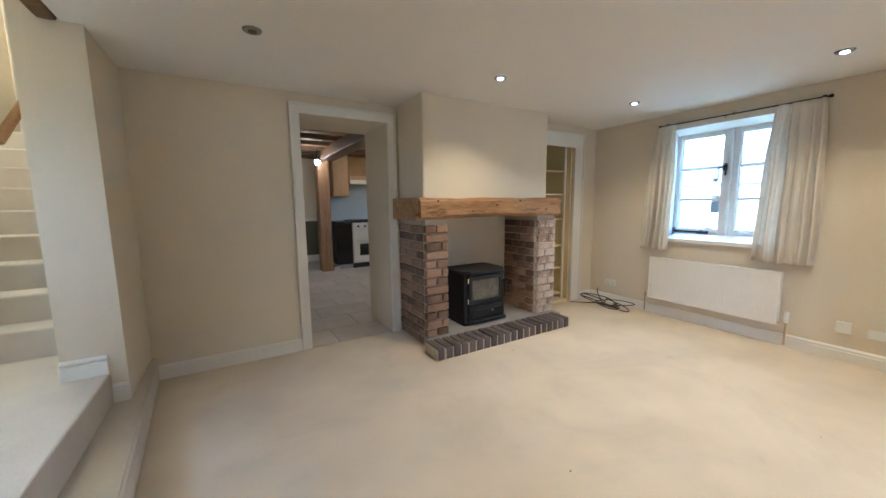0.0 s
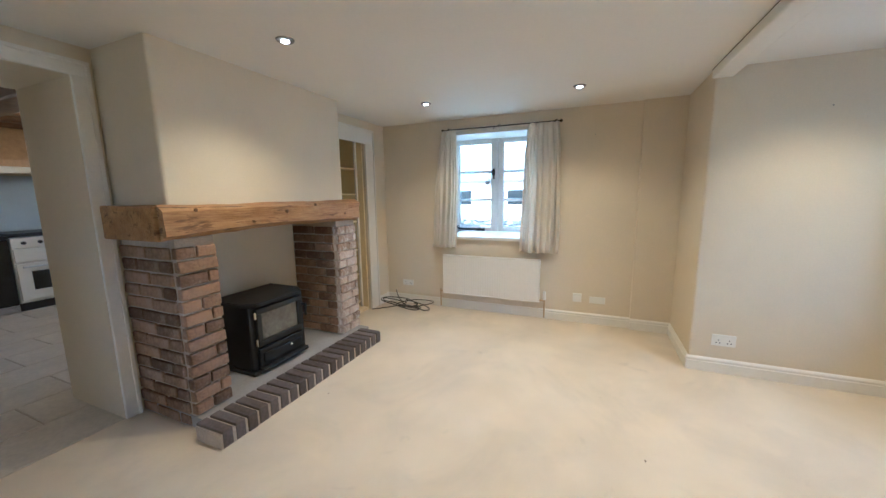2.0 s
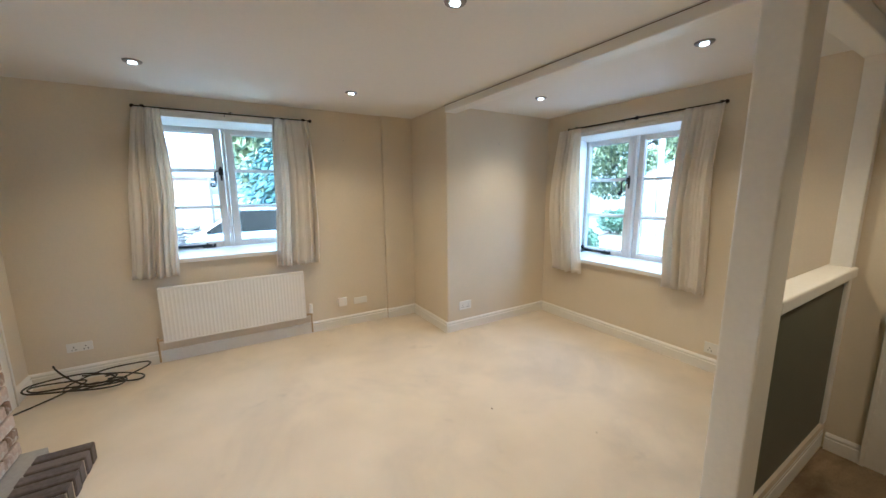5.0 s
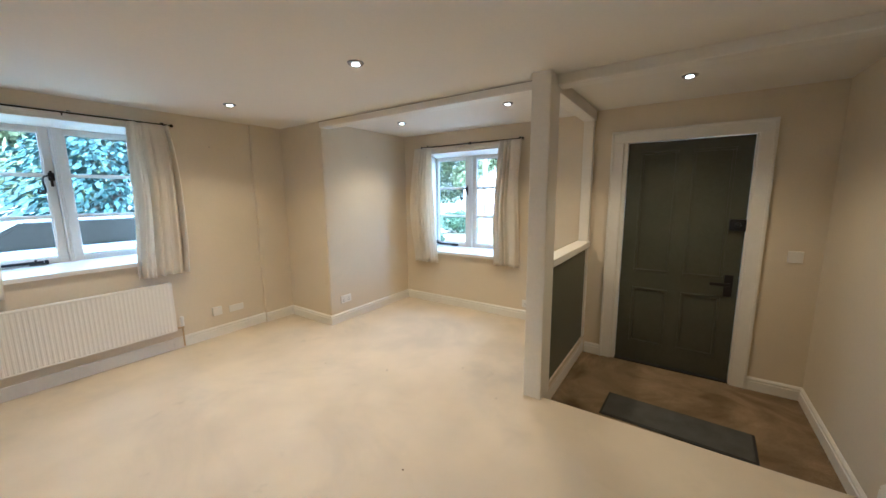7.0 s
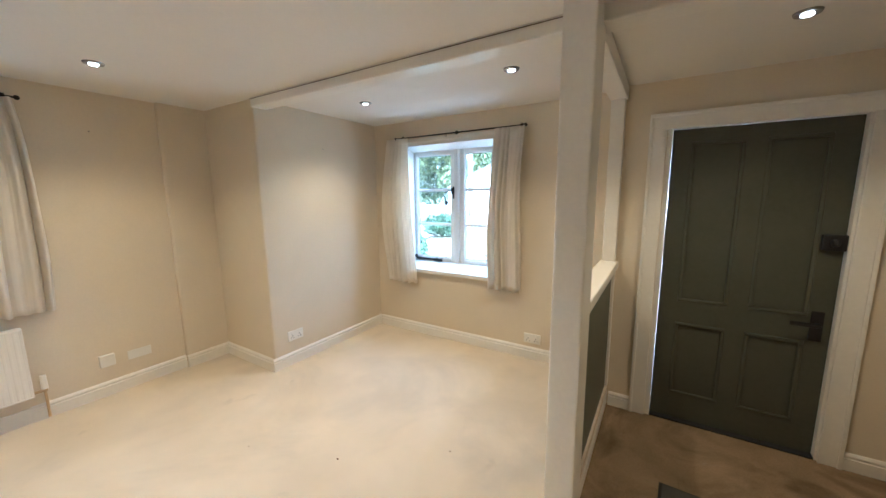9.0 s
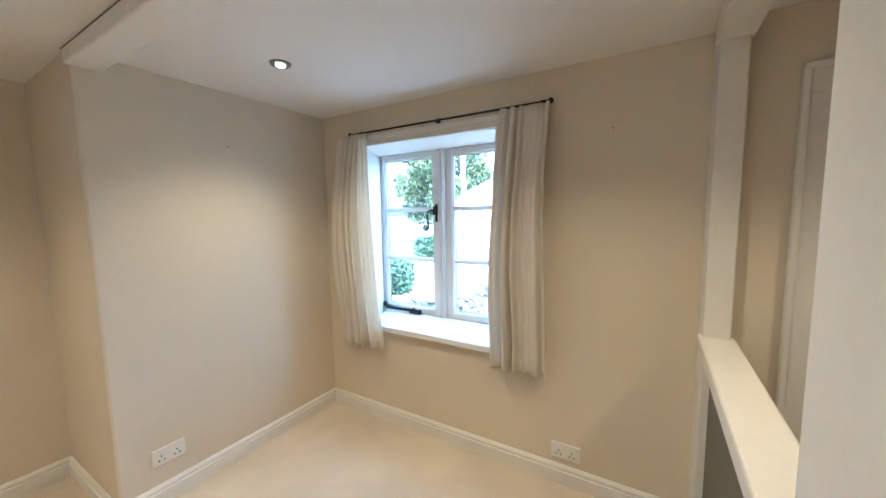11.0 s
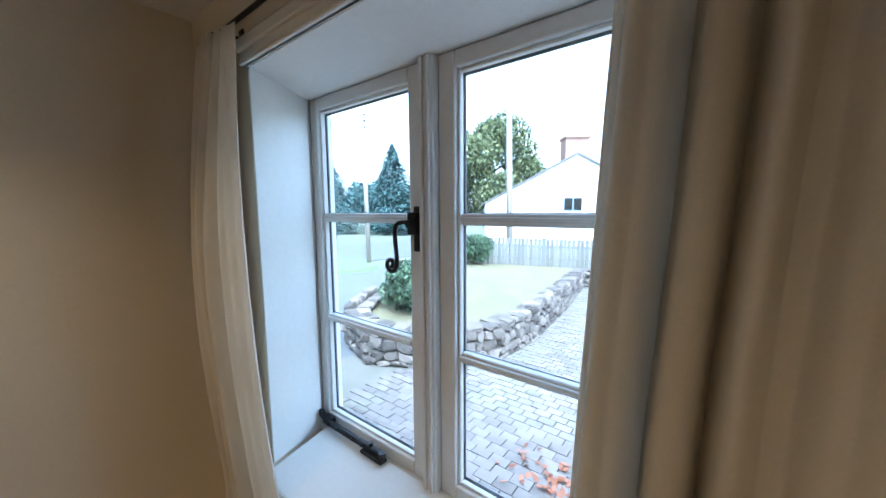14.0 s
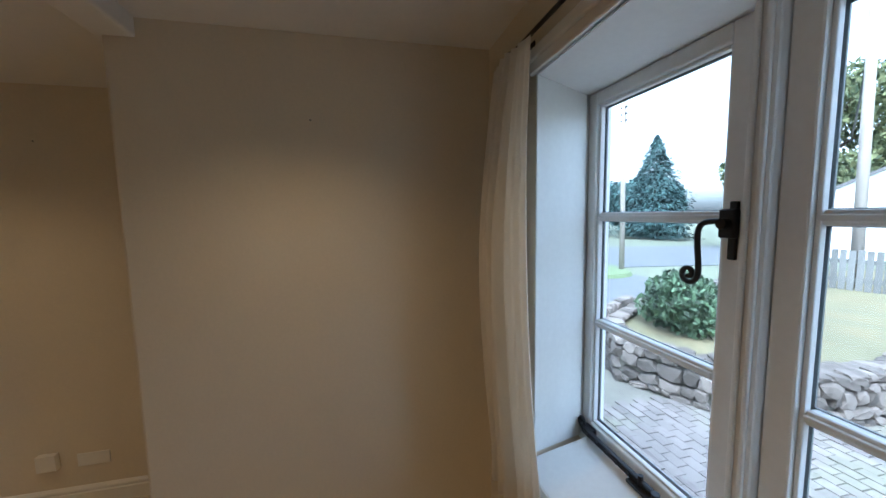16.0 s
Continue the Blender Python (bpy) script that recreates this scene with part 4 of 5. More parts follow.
ob["kind"] = "stuff"

# fallen leaves
rl = random.Random(17)
vs, fs = [], []
for i in range(70):
    a, d0 = rl.uniform(0, 6.28), abs(rl.gauss(0, 0.22))
    p0 = Vector((2.62 + d0 * math.cos(a) * 1.2, -3.05 + d0 * math.sin(a), G + 0.012 + rl.uniform(0, 0.03)))
    q = Euler((rl.uniform(-0.6, 0.6), rl.uniform(-0.6, 0.6), rl.uniform(0, 6.3))).to_matrix()
    o = len(vs)
    for e, b in ((-0.035, 0), (0, -0.018), (0.04, 0), (0, 0.018)):
        vs.append(tuple(p0 + q @ Vector((e, b, 0))))
    fs.append((o, o + 1, o + 2, o + 3))
me = bpy.data.meshes.new("fallen_leaves")
me.from_pydata(vs, [], fs)
me.materials.append(mat("red_fallen_leaf", (0.28, 0.11, 0.06), 0.8, var=0.3, bump=0, spread=0.4))
tagged(new("fallen_leaves", me), "scattered reddish fallen leaves on the paving", "leaves", kind="stuff")

# raised lawn behind dry stone walls
LZ = G + 0.36
lawn_line = [(8.6, -10.4), (7.7, -7.5), (6.7, -5.1), (6.0, -4.0), (5.25, -3.72), (4.55, -4.05), (4.15, -4.7), (4.1, -5.6), (4.4, -8.0), (4.85, -10.6)]
lawn2 = [(4.85, -10.6), (3.5, -11.2), (0.0, -12.2), (-5, -13.5)]
lb = B()
vs = [lb.verts.new((x, y, LZ)) for x, y in lawn_line + lawn2[1:] + [(-5, -22), (9.5, -16)]]
f = lb.faces.new(vs)
ext = bmesh.ops.extrude_face_region(lb, geom=[f])
for g in ext["geom"]:
    if isinstance(g, bmesh.types.BMVert):
        g.co.z = G - 0.1
bmesh.ops.recalc_face_normals(lb, faces=lb.faces)
solid("lawn", lb, M_LAWN, "raised lawn of dry yellowing grass", "lawn", "structure")


def stone_wall(line, h, label, big):
    w = thing("stone_wall", label, "stone wall", kind="structure")
    r = random.Random(len(line))
    meshes = []
    for k in range(9):
        bm = B()
        bmesh.ops.create_icosphere(bm, subdivisions=2, radius=0.5)
        for v in bm.verts:
            c = Vector((max(-0.36, min(0.36, v.co.x)), max(-0.36, min(0.36, v.co.y)), max(-0.34, min(0.34, v.co.z))))
            v.co = c * (1.25 + 0.28 * noise.noise(c * 3 + Vector((k * 7, 0, 0))))
        meshes.append(mesh_of("stone", bm, M_STONE))
    core = B()
    n = 0
    for (xa, ya), (xb, yb) in zip(line, line[1:]):
        d = Vector((xb - xa, yb - ya, 0))
        ang = math.degrees(math.atan2(d.y, d.x))
        nrm = Vector((-d.y, d.x, 0)).normalized()
        bmesh.ops.create_cube(core, size=1, matrix=pose((xa + xb) / 2, (ya + yb) / 2, G + h / 2 - 0.03, 0, 0, ang) @ Matrix.Diagonal((d.length + 0.1, 0.22, h - 0.02, 1)))
        z = G
        while z < G + h:
            hh = r.uniform(0.07, 0.17)
            s = 0.0
            while s < d.length:
                l = r.uniform(0.10, 0.30) * big
                for side in (-1, 1):
                    if side == 1 and n > 300:
                        continue
                    q = Vector((xa, ya, 0)) + d * ((s + l / 2) / d.length) - nrm * 0.10 * side * -1
                    ob = new("stone", meshes[r.randrange(9)])
                    ob.parent = w
                    ob.matrix_world = pose(q.x, q.y, z + hh / 2 + r.uniform(-0.02, 0.02), r.uniform(-10, 10), r.uniform(-16, 16), ang + r.uniform(-10, 10)) @ Matrix.Diagonal((l * 1.12, 0.17, hh * r.uniform(0.9, 1.3), 1))
                    n += 1
                s += l
            z += hh * 0.96
        s = 0.0
        while s < d.length:
            l = r.uniform(0.16, 0.34) * big
            q = Vector((xa, ya, 0)) + d * ((s + l / 2) / d.length)
            ob = new("coping_stone", meshes[r.randrange(9)])
            ob.parent = w
            ob.matrix_world = pose(q.x, q.y, G + h + 0.025 + r.uniform(-0.012, 0.012), r.uniform(-5, 5), r.uniform(-6, 6), ang + r.uniform(-8, 8)) @ Matrix.Diagonal((l * 1.1, 0.36, 0.075, 1))
            s += l
    part("core", core, M_SAND, w)
    return w


stone_wall(lawn_line, 0.42, "low dry stone wall of brown field stones round the lawn", 0.8)
stone_wall(lawn2[:3], 0.42, "low dry stone wall of brown field stones", 1.15)

# fence
fence = thing("fence", "weathered grey close-board picket fence", "fence")
fa, fbv = Vector((8.0, -10.6, 0)), Vector((-3.0, -14.6, 0))
d = fbv - fa
fl = mesh_of("slat", box(B(), -0.051, -0.01, 0, 0.051, 0.01, 0.86, 0.004), M_FENCE)
ang = math.degrees(math.atan2(d.y, d.x))
n = 95
for i in range(n):
    p = fa + d * (i / (n - 1))
    ob = new("slat", fl)
    ob.parent = fence
    ob.matrix_world = pose(p.x, p.y, LZ + rs.uniform(-0.01, 0.01), 0, rs.uniform(-1, 1), ang)
for z in (0.22, 0.62):
    m = (fa + fbv) / 2
    bm = B()
    bmesh.ops.create_cube(bm, size=1, matrix=pose(m.x, m.y - 0.04, LZ + z, 0, 0, ang) @ Matrix.Diagonal((d.length, 0.04, 0.09, 1)))
    part("rail", bm, M_FENCE, fence)
for i in range(7):
    p = fa + d * (i / 6)
    part("post", box(B(), p.x - 0.05, p.y - 0.13, LZ - 0.1, p.x + 0.05, p.y - 0.06, LZ + 0.88), M_FENCE, fence)

# white gabled cottage
house = thing("house", "white rendered cottage with a slate roof and brick chimney", "house", pose(9.6, -25.0, G, 0, 0, 33))
W, EV, RD, LEN = 6.0, 2.9, 6.1, 11
hw = B()
prism(hw, [(-W, 0, 0), (W, 0, 0), (W, 0, EV), (0, 0, RD), (-W, 0, EV)], (0, 0, 0), (0, -LEN, 0))
part("wall", hw, M_RENDER, house)
for s in (-1, 1):
    rf = B()
    prism(rf, [(0, 0, RD + 0.02), (s * (W + 0.3), 0, EV - 0.13), (s * (W + 0.3), 0, EV + 0.0), (0, 0, RD + 0.16)], (0, 0.12, 0), (0, -LEN - 0.2, 0))
    part("roof", rf, M_SLATE, house)
ch = B()
box(ch, -0.75, -1.6, RD - 0.6, 0.75, -0.1, RD + 1.1)
box(ch, -0.85, -1.7, RD + 1.1, 0.85, 0.0, RD + 1.25)
chn = part("chimney", ch, M_CHIM, house)
for x in (-0.35, 0.35):
    part("chimney_pot", rod(B(), (x, -0.8, RD + 1.25), (x, -0.8, RD + 1.95), 0.17, 12, 0.14), M_CHIM, chn)
for x, z, w, h in ((0.2, 2.85, 0.6, 0.45),):
    wn2 = part("window", box(B(), x - w, 0.0, z - h, x + w, 0.06, z + h, 0.01), M_COTTAGE, house, "small blue-grey cottage window")
    for a, b in ((-0.92, -0.08), (0.08, 0.92)):
        part("pane", box(B(), x + a * w, 0.06, z - h * 0.86, x + b * w, 0.075, z + h * 0.86), M_DARKGLASS, wn2)
h2 = thing("house", "slate-roofed house wing behind the cottage", "house", pose(-1.5, -32, G, 0, 0, 123))
hw = B()
prism(hw, [(-4, 0, 0), (4, 0, 0), (4, 0, 3.2), (0, 0, 5.8), (-4, 0, 3.2)], (0, 7, 0), (0, -7, 0))
part("wall", hw, M_RENDER, h2)
for s in (-1, 1):
    rf = B()
    prism(rf, [(0, 0, 5.82), (s * 4.3, 0, 3.03), (s * 4.3, 0, 3.17), (0, 0, 5.97)], (0, 7.2, 0), (0, -7.2, 0))
    part("roof", rf, M_SLATE, h2)


def pole(x, y, h, r, label, bars=True):
    p = thing("utility_pole", label, "utility pole", pose(x, y, G))
    part("shaft", rod(B(), (0, 0, 0), (0.12, 0, h), r, 12, r * 0.72), M_POLE, p, smooth=True)
    if not bars:
        return p
    cb = B()
    for k in range(3):
        box(cb, -0.14 + 0.12, -0.03, h - 0.25 - 0.22 * k, 0.14 + 0.12, 0.03, h - 0.2 - 0.22 * k)
    part("crossbar", cb, M_IRON, p)
    return p


pole(7.35, -11.4, 6.6, 0.11, "tall weathered wooden utility pole by the fence", False)
pole(12.4, -9.6, 5.8, 0.09, "wooden utility pole with crossbars on the lane")
wires = thing("overhead_wires", "thin sagging overhead cables between poles", "cables")
for k in range(3):
    a, b = Vector((7.45, -11.4, 5.9 - 0.2 * k)), Vector((14.5, -24, 5.6 - 0.2 * k))
    pts = [a.lerp(b, q / 8) - Vector((0, 0, 0.5 * math.sin(math.pi * q / 8))) for q in range(9)]
    tube("wire", [tuple(p) for p in pts], 0.012, M_CABLE, wires, res=2)


def leaves(centres, n, size, seed, flat=0.6):
    """A crown of many small leaf clumps: crossed quads scattered in blobs."""
    r = random.Random(seed)
    vs, fs = [], []
    for i in range(n):
        c, rad = centres[r.randrange(len(centres))]
        while True:
            p = Vector((r.uniform(-1, 1), r.uniform(-1, 1), r.uniform(-1, 1)))
            if 0.35 < p.length < 1:
                break
        p = Vector(c) + Vector((p.x * rad, p.y * rad, p.z * rad * 0.85))
        s = size * r.uniform(0.5, 1.4)
        q = Euler((r.uniform(0, 6.3), r.uniform(0, 6.3), r.uniform(0, 6.3))).to_matrix()
        o = len(vs)
        for a, b in ((-1, 0), (-0.2, -0.45), (1, 0), (0.1, 0.5)):
            vs.append(tuple(p + q @ Vector((a * s, b * s, r.uniform(-0.2, 0.2) * s))))
        fs.append((o, o + 1, o + 2, o + 3))
    me = bpy.data.meshes.new("crown")
    me.from_pydata(vs, [], fs)
    return me


def tree(x, y, h, rad, seed, label, mtl=None, leaf=0.28, n=7000, base=0.3):
    r = random.Random(seed)
    t = thing("tree", label, "tree", pose(x, y, G))
    tb = rod(B(), (0, 0, 0), (0, 0, h * 0.75), 0.035 * h, 10, 0.01 * h)
    cs = []
    for i in range(11):
        a = i * 2.4
        z = h * (base + (0.93 - base) * (i + 0.5) / 11)
        k = rad * (0.30 + 0.45 * math.sin(math.pi * min(1, (z / h - base) / (1.03 - base) + 0.12)))
        p = (k * math.cos(a), k * math.sin(a), z)
        rod(tb, (0, 0, z * 0.75), p, 0.012 * h, 6, 0.004 * h)
        cs.append((p, rad * r.uniform(0.34, 0.52)))
    part("trunk", tb, M_BARK, t)
    me = leaves(cs, n, leaf, seed)
    me.materials.append(mtl or M_LEAF)
    c = new("crown", me)
    c.parent = t
    return t


def conifer(x, y, h, rad, seed, label):
    r = random.Random(seed)
    t = thing("conifer_tree", label, "tree", pose(x, y, G))
    part("trunk", rod(B(), (0, 0, 0), (0, 0, h * 0.97), 0.02 * h, 8, 0.01), M_BARK, t)
    vs, fs = [], []
    for i in range(11000):
        v = r.random() ** 0.65
        z = h * (1 - v * 0.96)
        a = r.uniform(0, 6.283)
        lay = 0.88 + 0.55 * noise.noise(Vector((2.2 * math.cos(a), 2.2 * math.sin(a), z * 0.9 + seed * 5)))
        k = rad * min(1.0, v * 1.25) ** 0.8 * lay * math.sqrt(r.uniform(0.15, 1)) * r.uniform(0.85, 1.15)
        p = Vector((k * math.cos(a), k * math.sin(a), z - 0.12 * k))
        s = 0.021 * h * r.uniform(0.5, 1.3)
        q = Euler((r.uniform(-0.7, 0.7), r.uniform(0.1, 0.9), a)).to_matrix()
        o = len(vs)
        for e, b in ((-0.7, 0), (0.1, -0.4), (1, 0), (0.1, 0.4)):
            vs.append(tuple(p + q @ Vector((e * s, b * s, r.uniform(-0.1, 0.1) * s))))
        fs.append((o, o + 1, o + 2, o + 3))
    me = bpy.data.meshes.new("crown")
    me.from_pydata(vs, [], fs)
    me.materials.append(M_CONIFER)
    c = new("crown", me)
    c.parent = t
    return t


conifer(30.2, -28.0, 9.7, 3.2, 1, "tall dark green pointed conifer")
conifer(35.5, -24.0, 7.5, 3.0, 2, "smaller dark green conifer beyond the lane")
conifer(33.5, -31.5, 6.8, 2.6, 3, "smaller dark green conifer beyond the lane")
tree(46, -40, 7, 5.5, 4, "dark rounded evergreen tree", M_CONIFER, 0.35)
tree(36, -33, 5.6, 3.2, 5, "dark rounded evergreen tree", M_CONIFER, 0.3)
tree(17.5, -27, 10.0, 4.2, 6, "broad leafy tree turning autumn brown", None, 0.17, 17000)
tree(-3, -40, 14.5, 7.5, 7, "large leafy green tree behind the house", None, 0.42, 9000)
tree(6, -50, 14, 7, 8, "large leafy green tree behind the house", None, 0.42, 7000)


def shrub(name, x, y, z, rx, rz, seed, label, n=2600, leaf=0.05):
    t = thing(name, label, "shrub", pose(x, y, z))
    r = random.Random(seed)
    cs = [((r.uniform(-0.5, 0.5) * rx, r.uniform(-0.5, 0.5) * rx, rz * r.uniform(0.3, 0.7)), rx * 0.55) for _ in range(9)]
    tb = B()
    for c, _ in cs:
        rod(tb, (0, 0, 0), c, 0.015, 5, 0.006)
    part("stems", tb, M_BARK, t)
    me = leaves(cs, n, leaf, seed)
    me.materials.append(M_HEDGE)
    c = new("foliage", me)
    c.parent = t
    return t


shrub("bush", 5.75, -4.85, LZ, 0.62, 0.75, 11, "clipped rounded green bush on the lawn edge", 5000, 0.045)
shrub("bush", 6.5, -5.9, LZ, 0.5, 0.6, 12, "small green bush on the lawn edge", 3000, 0.045)
shrub("bush", 8.1, -10.3, LZ, 0.7, 1.0, 13, "green shrub at the fence end", 3000, 0.06)
stone_wall([(26, -17.5), (30, -19.5), (36, -21)], 0.9, "distant stone boundary wall across the lane", 2.2)

# across the lane, seen through the other window
conifer(17.0, -1.6, 8.0, 3.4, 21, "broad dark conifer across the lane")
conifer(16.5, -4.5, 7.0, 3.0, 22, "broad dark conifer across the lane")
tree(27, -3, 8, 4.5, 24, "autumn tree across the lane", None, 0.3, 6000)
hedge_l = [((0, k * 0.5, 0.75), 0.62) for k in range(-8, 9)]
hg = thing("hedge", "dense clipped green hedge across the lane", "hedge", pose(15.2, -3.2, G))
me = leaves(hedge_l, 9000, 0.07, 31)
me.materials.append(M_HEDGE)
hf = new("foliage", me)
hf.parent = hg
tb = B()
for k in range(-8, 9):
    rod(tb, (0, k * 0.5, 0), (0, k * 0.5, 0.9), 0.03, 6, 0.01)
part("stems", tb, M_BARK, hg)
h3 = thing("house", "pale low bungalow with a slate roof across the lane", "house", pose(27, 9.5, G, 0, 0, 90))
hw = B()
prism(hw, [(-7, 0, 0), (-7, 5, 0), (-7, 5, 2.6), (-7, 2.5, 4.4), (-7, 0, 2.6)], (0, 0, 0), (14, 0, 0))
part("wall", hw, M_PINK, h3)
for a, b in ((-0.3, 2.5), (5.3, 2.5)):
    rf = B()
    prism(rf, [(-7.3, a, 2.45), (-7.3, a, 2.58), (-7.3, b, 4.58), (-7.3, b, 4.42)], (0, 0, 0), (14.6, 0, 0))
    part("roof", rf, M_SLATE, h3)
for x in (-4.5, -1, 3.5):
    for yy in (5.0,):
        wv = part("window", box(B(), x - 0.7, yy, 0.9, x + 0.7, yy + 0.05, 2.0), M_WIN, h3)
        part("pane", box(B(), x - 0.6, yy + 0.05, 1.0, x + 0.6, yy + 0.06, 1.9), M_DARKGLASS, wv)
solid("garden_verge", box(B(), 14.05, -1.8, G - 0.2, 24, 40, G + 0.02), M_LAWN, "grass verge across the lane", "grass", "structure")
stone_wall([(14.6, 2.6), (14.6, 8.5)], 0.6, "low stone boundary wall across the lane", 1.8)

car = thing("car", "silver-blue hatchback parked on the lane", "car", pose(9.3, 0.6, G - 0.02, 0, 0, 90))
cb = B()
side = [(-2.0, 0.30), (-1.98, 0.72), (-1.75, 0.90), (-1.05, 0.98), (1.45, 0.98), (1.9, 0.86), (2.02, 0.6), (2.0, 0.30)]
prism(cb, [(x, 0, z) for x, z in side], (0, -0.82, 0), (0, 0.82, 0))
bmesh.ops.bevel(cb, geom=list(cb.edges), offset=0.05, segments=3, affect="EDGES")
body = part("body", cb, M_CAR, car)
gb = B()
prism(gb, [(x, 0, z) for x, z in [(-1.1, 0.97), (-0.45, 1.40), (0.95, 1.42), (1.62, 0.97)]], (0, -0.70, 0), (0, 0.70, 0))
bmesh.ops.bevel(gb, geom=list(gb.edges), offset=0.05, segments=2, affect="EDGES")
part("cabin_glass", gb, M_DARKGLASS, car)
part("roof", box(B(), -0.42, -0.66, 1.385, 0.92, 0.66, 1.45, 0.03), M_CAR, car)
for x in (-1.25, 1.25):
    for y in (-0.75, 0.75):
        wh = part("wheel", rod(B(), (x, y - 0.1, 0.31), (x, y + 0.1, 0.31), 0.31, 24), M_RUBBER, car)
        part("rim", rod(B(), (x, y - 0.11, 0.31), (x, y + 0.11, 0.31), 0.19, 16), M_STEEL, wh)

# lay everything outside on the falling ground
for ob in [o for o in bpy.data.objects if o not in indoors]:
    if ob.parent and ob.parent.location.length > 0.01:
        continue
    if ob.parent and ob.parent.parent:
        continue
    if ob.location.length > 0.01:
        ob.location.z += fall(ob.location.y)
    elif ob.type == "MESH":
        for v in ob.data.vertices:
            v.co.z += fall(v.co.y)

# ---- kitchen beyond the doorway ----
KX0, KX1, KY1 = -1.0, 3.4, 8.4
wall("wall_kitchen", M_WALL, "cream kitchen wall", [(0.3, KY1, 0.9, 1.75, KY1 + 0.15, 2.6), (1.72, 7.62, 0.0, 3.5, 7.75, 2.6), (KX1, KT, 0, KX1 + 0.12, 7.62, 2.6), (KX0 - 0.12, KT, 0, KX0, KY1 + 0.15, 2.6), (KX0, KY1, 0.9, 0.3, KY1 + 0.15, 2.6), (KX0, KT - 0.02, CEIL + 0.2, KX1, KT, 2.6), (1.72, 7.75, 0, 1.85, KY1, 2.6)])
solid("wall_dado", box(B(), KX0, KY1 - 0.015, 0.0, 1.72, KY1 + 0.15, 0.9), M_PANEL, "grey-green painted dado", "wall", "structure")
solid("trim_dado", box(B(), KX0, KY1 - 0.04, 0.9, 1.72, KY1, 0.96, 0.008), M_TRIM, "cream dado rail", "trim", "structure")
solid("baseboard", box(B(), KX0, KY1 - 0.035, 0.0, 1.72, KY1 - 0.016, 0.15, 0.005), M_TRIM, "cream skirting board", "skirting", "structure")
solid("ceiling_kitchen", box(B(), KX0, KT, 2.42, KX1, KY1, 2.6), M_CEIL, "cream plaster ceiling between oak beams", "ceiling", "structure")
for i in range(8):
    y = KT + 0.25 + i * 0.56
    # The third joist is lamplit; lighter oak puts that light into its colour.
    solid("ceiling_beam", box(B(), KX0, y, 2.24, KX1, y + 0.16, 2.43, 0.015), M_OAK if i == 2 else M_OAKDARK, "exposed oak ceiling joist, the lit one coloured lighter", "beam", group="kitchen beams")
solid("ceiling_beam", box(B(), 1.5, KT + 0.05, 2.06, 1.74, 7.6, 2.24, 0.02), M_OAKDARK, "heavy oak cross beam on a post", "beam", group="kitchen beams")
solid("oak_post", box(B(), 1.43, 6.95, 0.0, 1.64, 7.2, 2.06, 0.015), M_OAKV, "square aged oak post", "post")
solid("plinth_block", box(B(), 1.66, 6.96, 0, 1.76, 7.0, 0.07, 0.005), M_TRIM, "cream plinth block beside the post", "plinth")
wf = thing("wine_cooler", "black glass-fronted wine cooler under the worktop", "wine cooler", pose(1.90, 7.0, 0))
part("body", box(B(), -0.16, 0.02, 0.09, 0.14, 0.6, 0.88, 0.005), M_IRON, wf)
part("glass_door", box(B(), -0.155, -0.005, 0.11, 0.135, 0.018, 0.87, 0.004), M_DARKGLASS, wf)
gb = B()
for k in range(5):
    box(gb, -0.15, -0.004, 0.018 + k * 0.016, 0.13, 0.01, 0.028 + k * 0.016)
part("vent_grille", gb, M_STEEL, wf)
ck = thing("range_cooker", "cream enamel range cooker with dark oven windows", "cooker", pose(2.50, 7.0, 0))
part("body", box(B(), -0.45, 0.02, 0.10, 0.45, 0.6, 0.90, 0.006), M_ENAMEL, ck)
part("plinth", box(B(), -0.45, 0.04, 0.0, 0.45, 0.5, 0.098), M_IRON, ck)
part("hob", box(B(), -0.455, 0.0, 0.902, 0.455, 0.6, 0.945, 0.006), M_IRON, ck)
part("fascia", box(B(), -0.45, -0.012, 0.77, 0.45, 0.018, 0.89, 0.006), M_ENAMEL, ck)
for x in (-0.225, 0.225):
    od = part("oven_door", box(B(), x - 0.215, -0.012, 0.13, x + 0.215, 0.018, 0.58, 0.008), M_ENAMEL, ck)
    part("oven_glass", box(B(), x - 0.10, -0.018, 0.25, x + 0.14, -0.013, 0.48, 0.002), M_DARKGLASS, od)
    part("oven_handle", rod(B(), (x - 0.17, -0.04, 0.54), (x + 0.17, -0.04, 0.54), 0.010), M_STEEL, od)
    part("drawer", box(B(), x - 0.215, -0.012, 0.60, x + 0.215, 0.018, 0.76, 0.006), M_ENAMEL, ck)
for k in range(6):
    part("knob", rod(B(), (-0.35 + k * 0.14, -0.012, 0.83), (-0.35 + k * 0.14, -0.04, 0.83), 0.02), M_IRON, ck)
solid("splashback", box(B(), 1.75, 7.60, 0.9, 3.4, 7.619, 1.65), M_SPLASH, "pale blue-grey kitchen splashback", "splashback", "structure")
solid("worktop", box(B(), 1.74, 6.98, 0.885, 2.04, 7.6, 0.925, 0.006), M_IRON, "dark polished kitchen worktop", "worktop")
for x0, x1 in ((1.76, 2.08), ):
    cabn = thing("wall_cabinet", "honey wooden kitchen wall cabinet", "cabinet")
    part("body", box(B(), x0, 7.25, 1.42, x1, 7.6, 2.23, 0.004), M_CREAMCAB, cabn)
    part("cabinet_door", box(B(), x0 + 0.01, 7.225, 1.44, x1 - 0.01, 7.248, 2.21, 0.006), M_CREAMCAB, cabn)
hood = thing("extractor_hood", "wooden cooker hood canopy with a cream rail", "cooker hood")
hp = B()
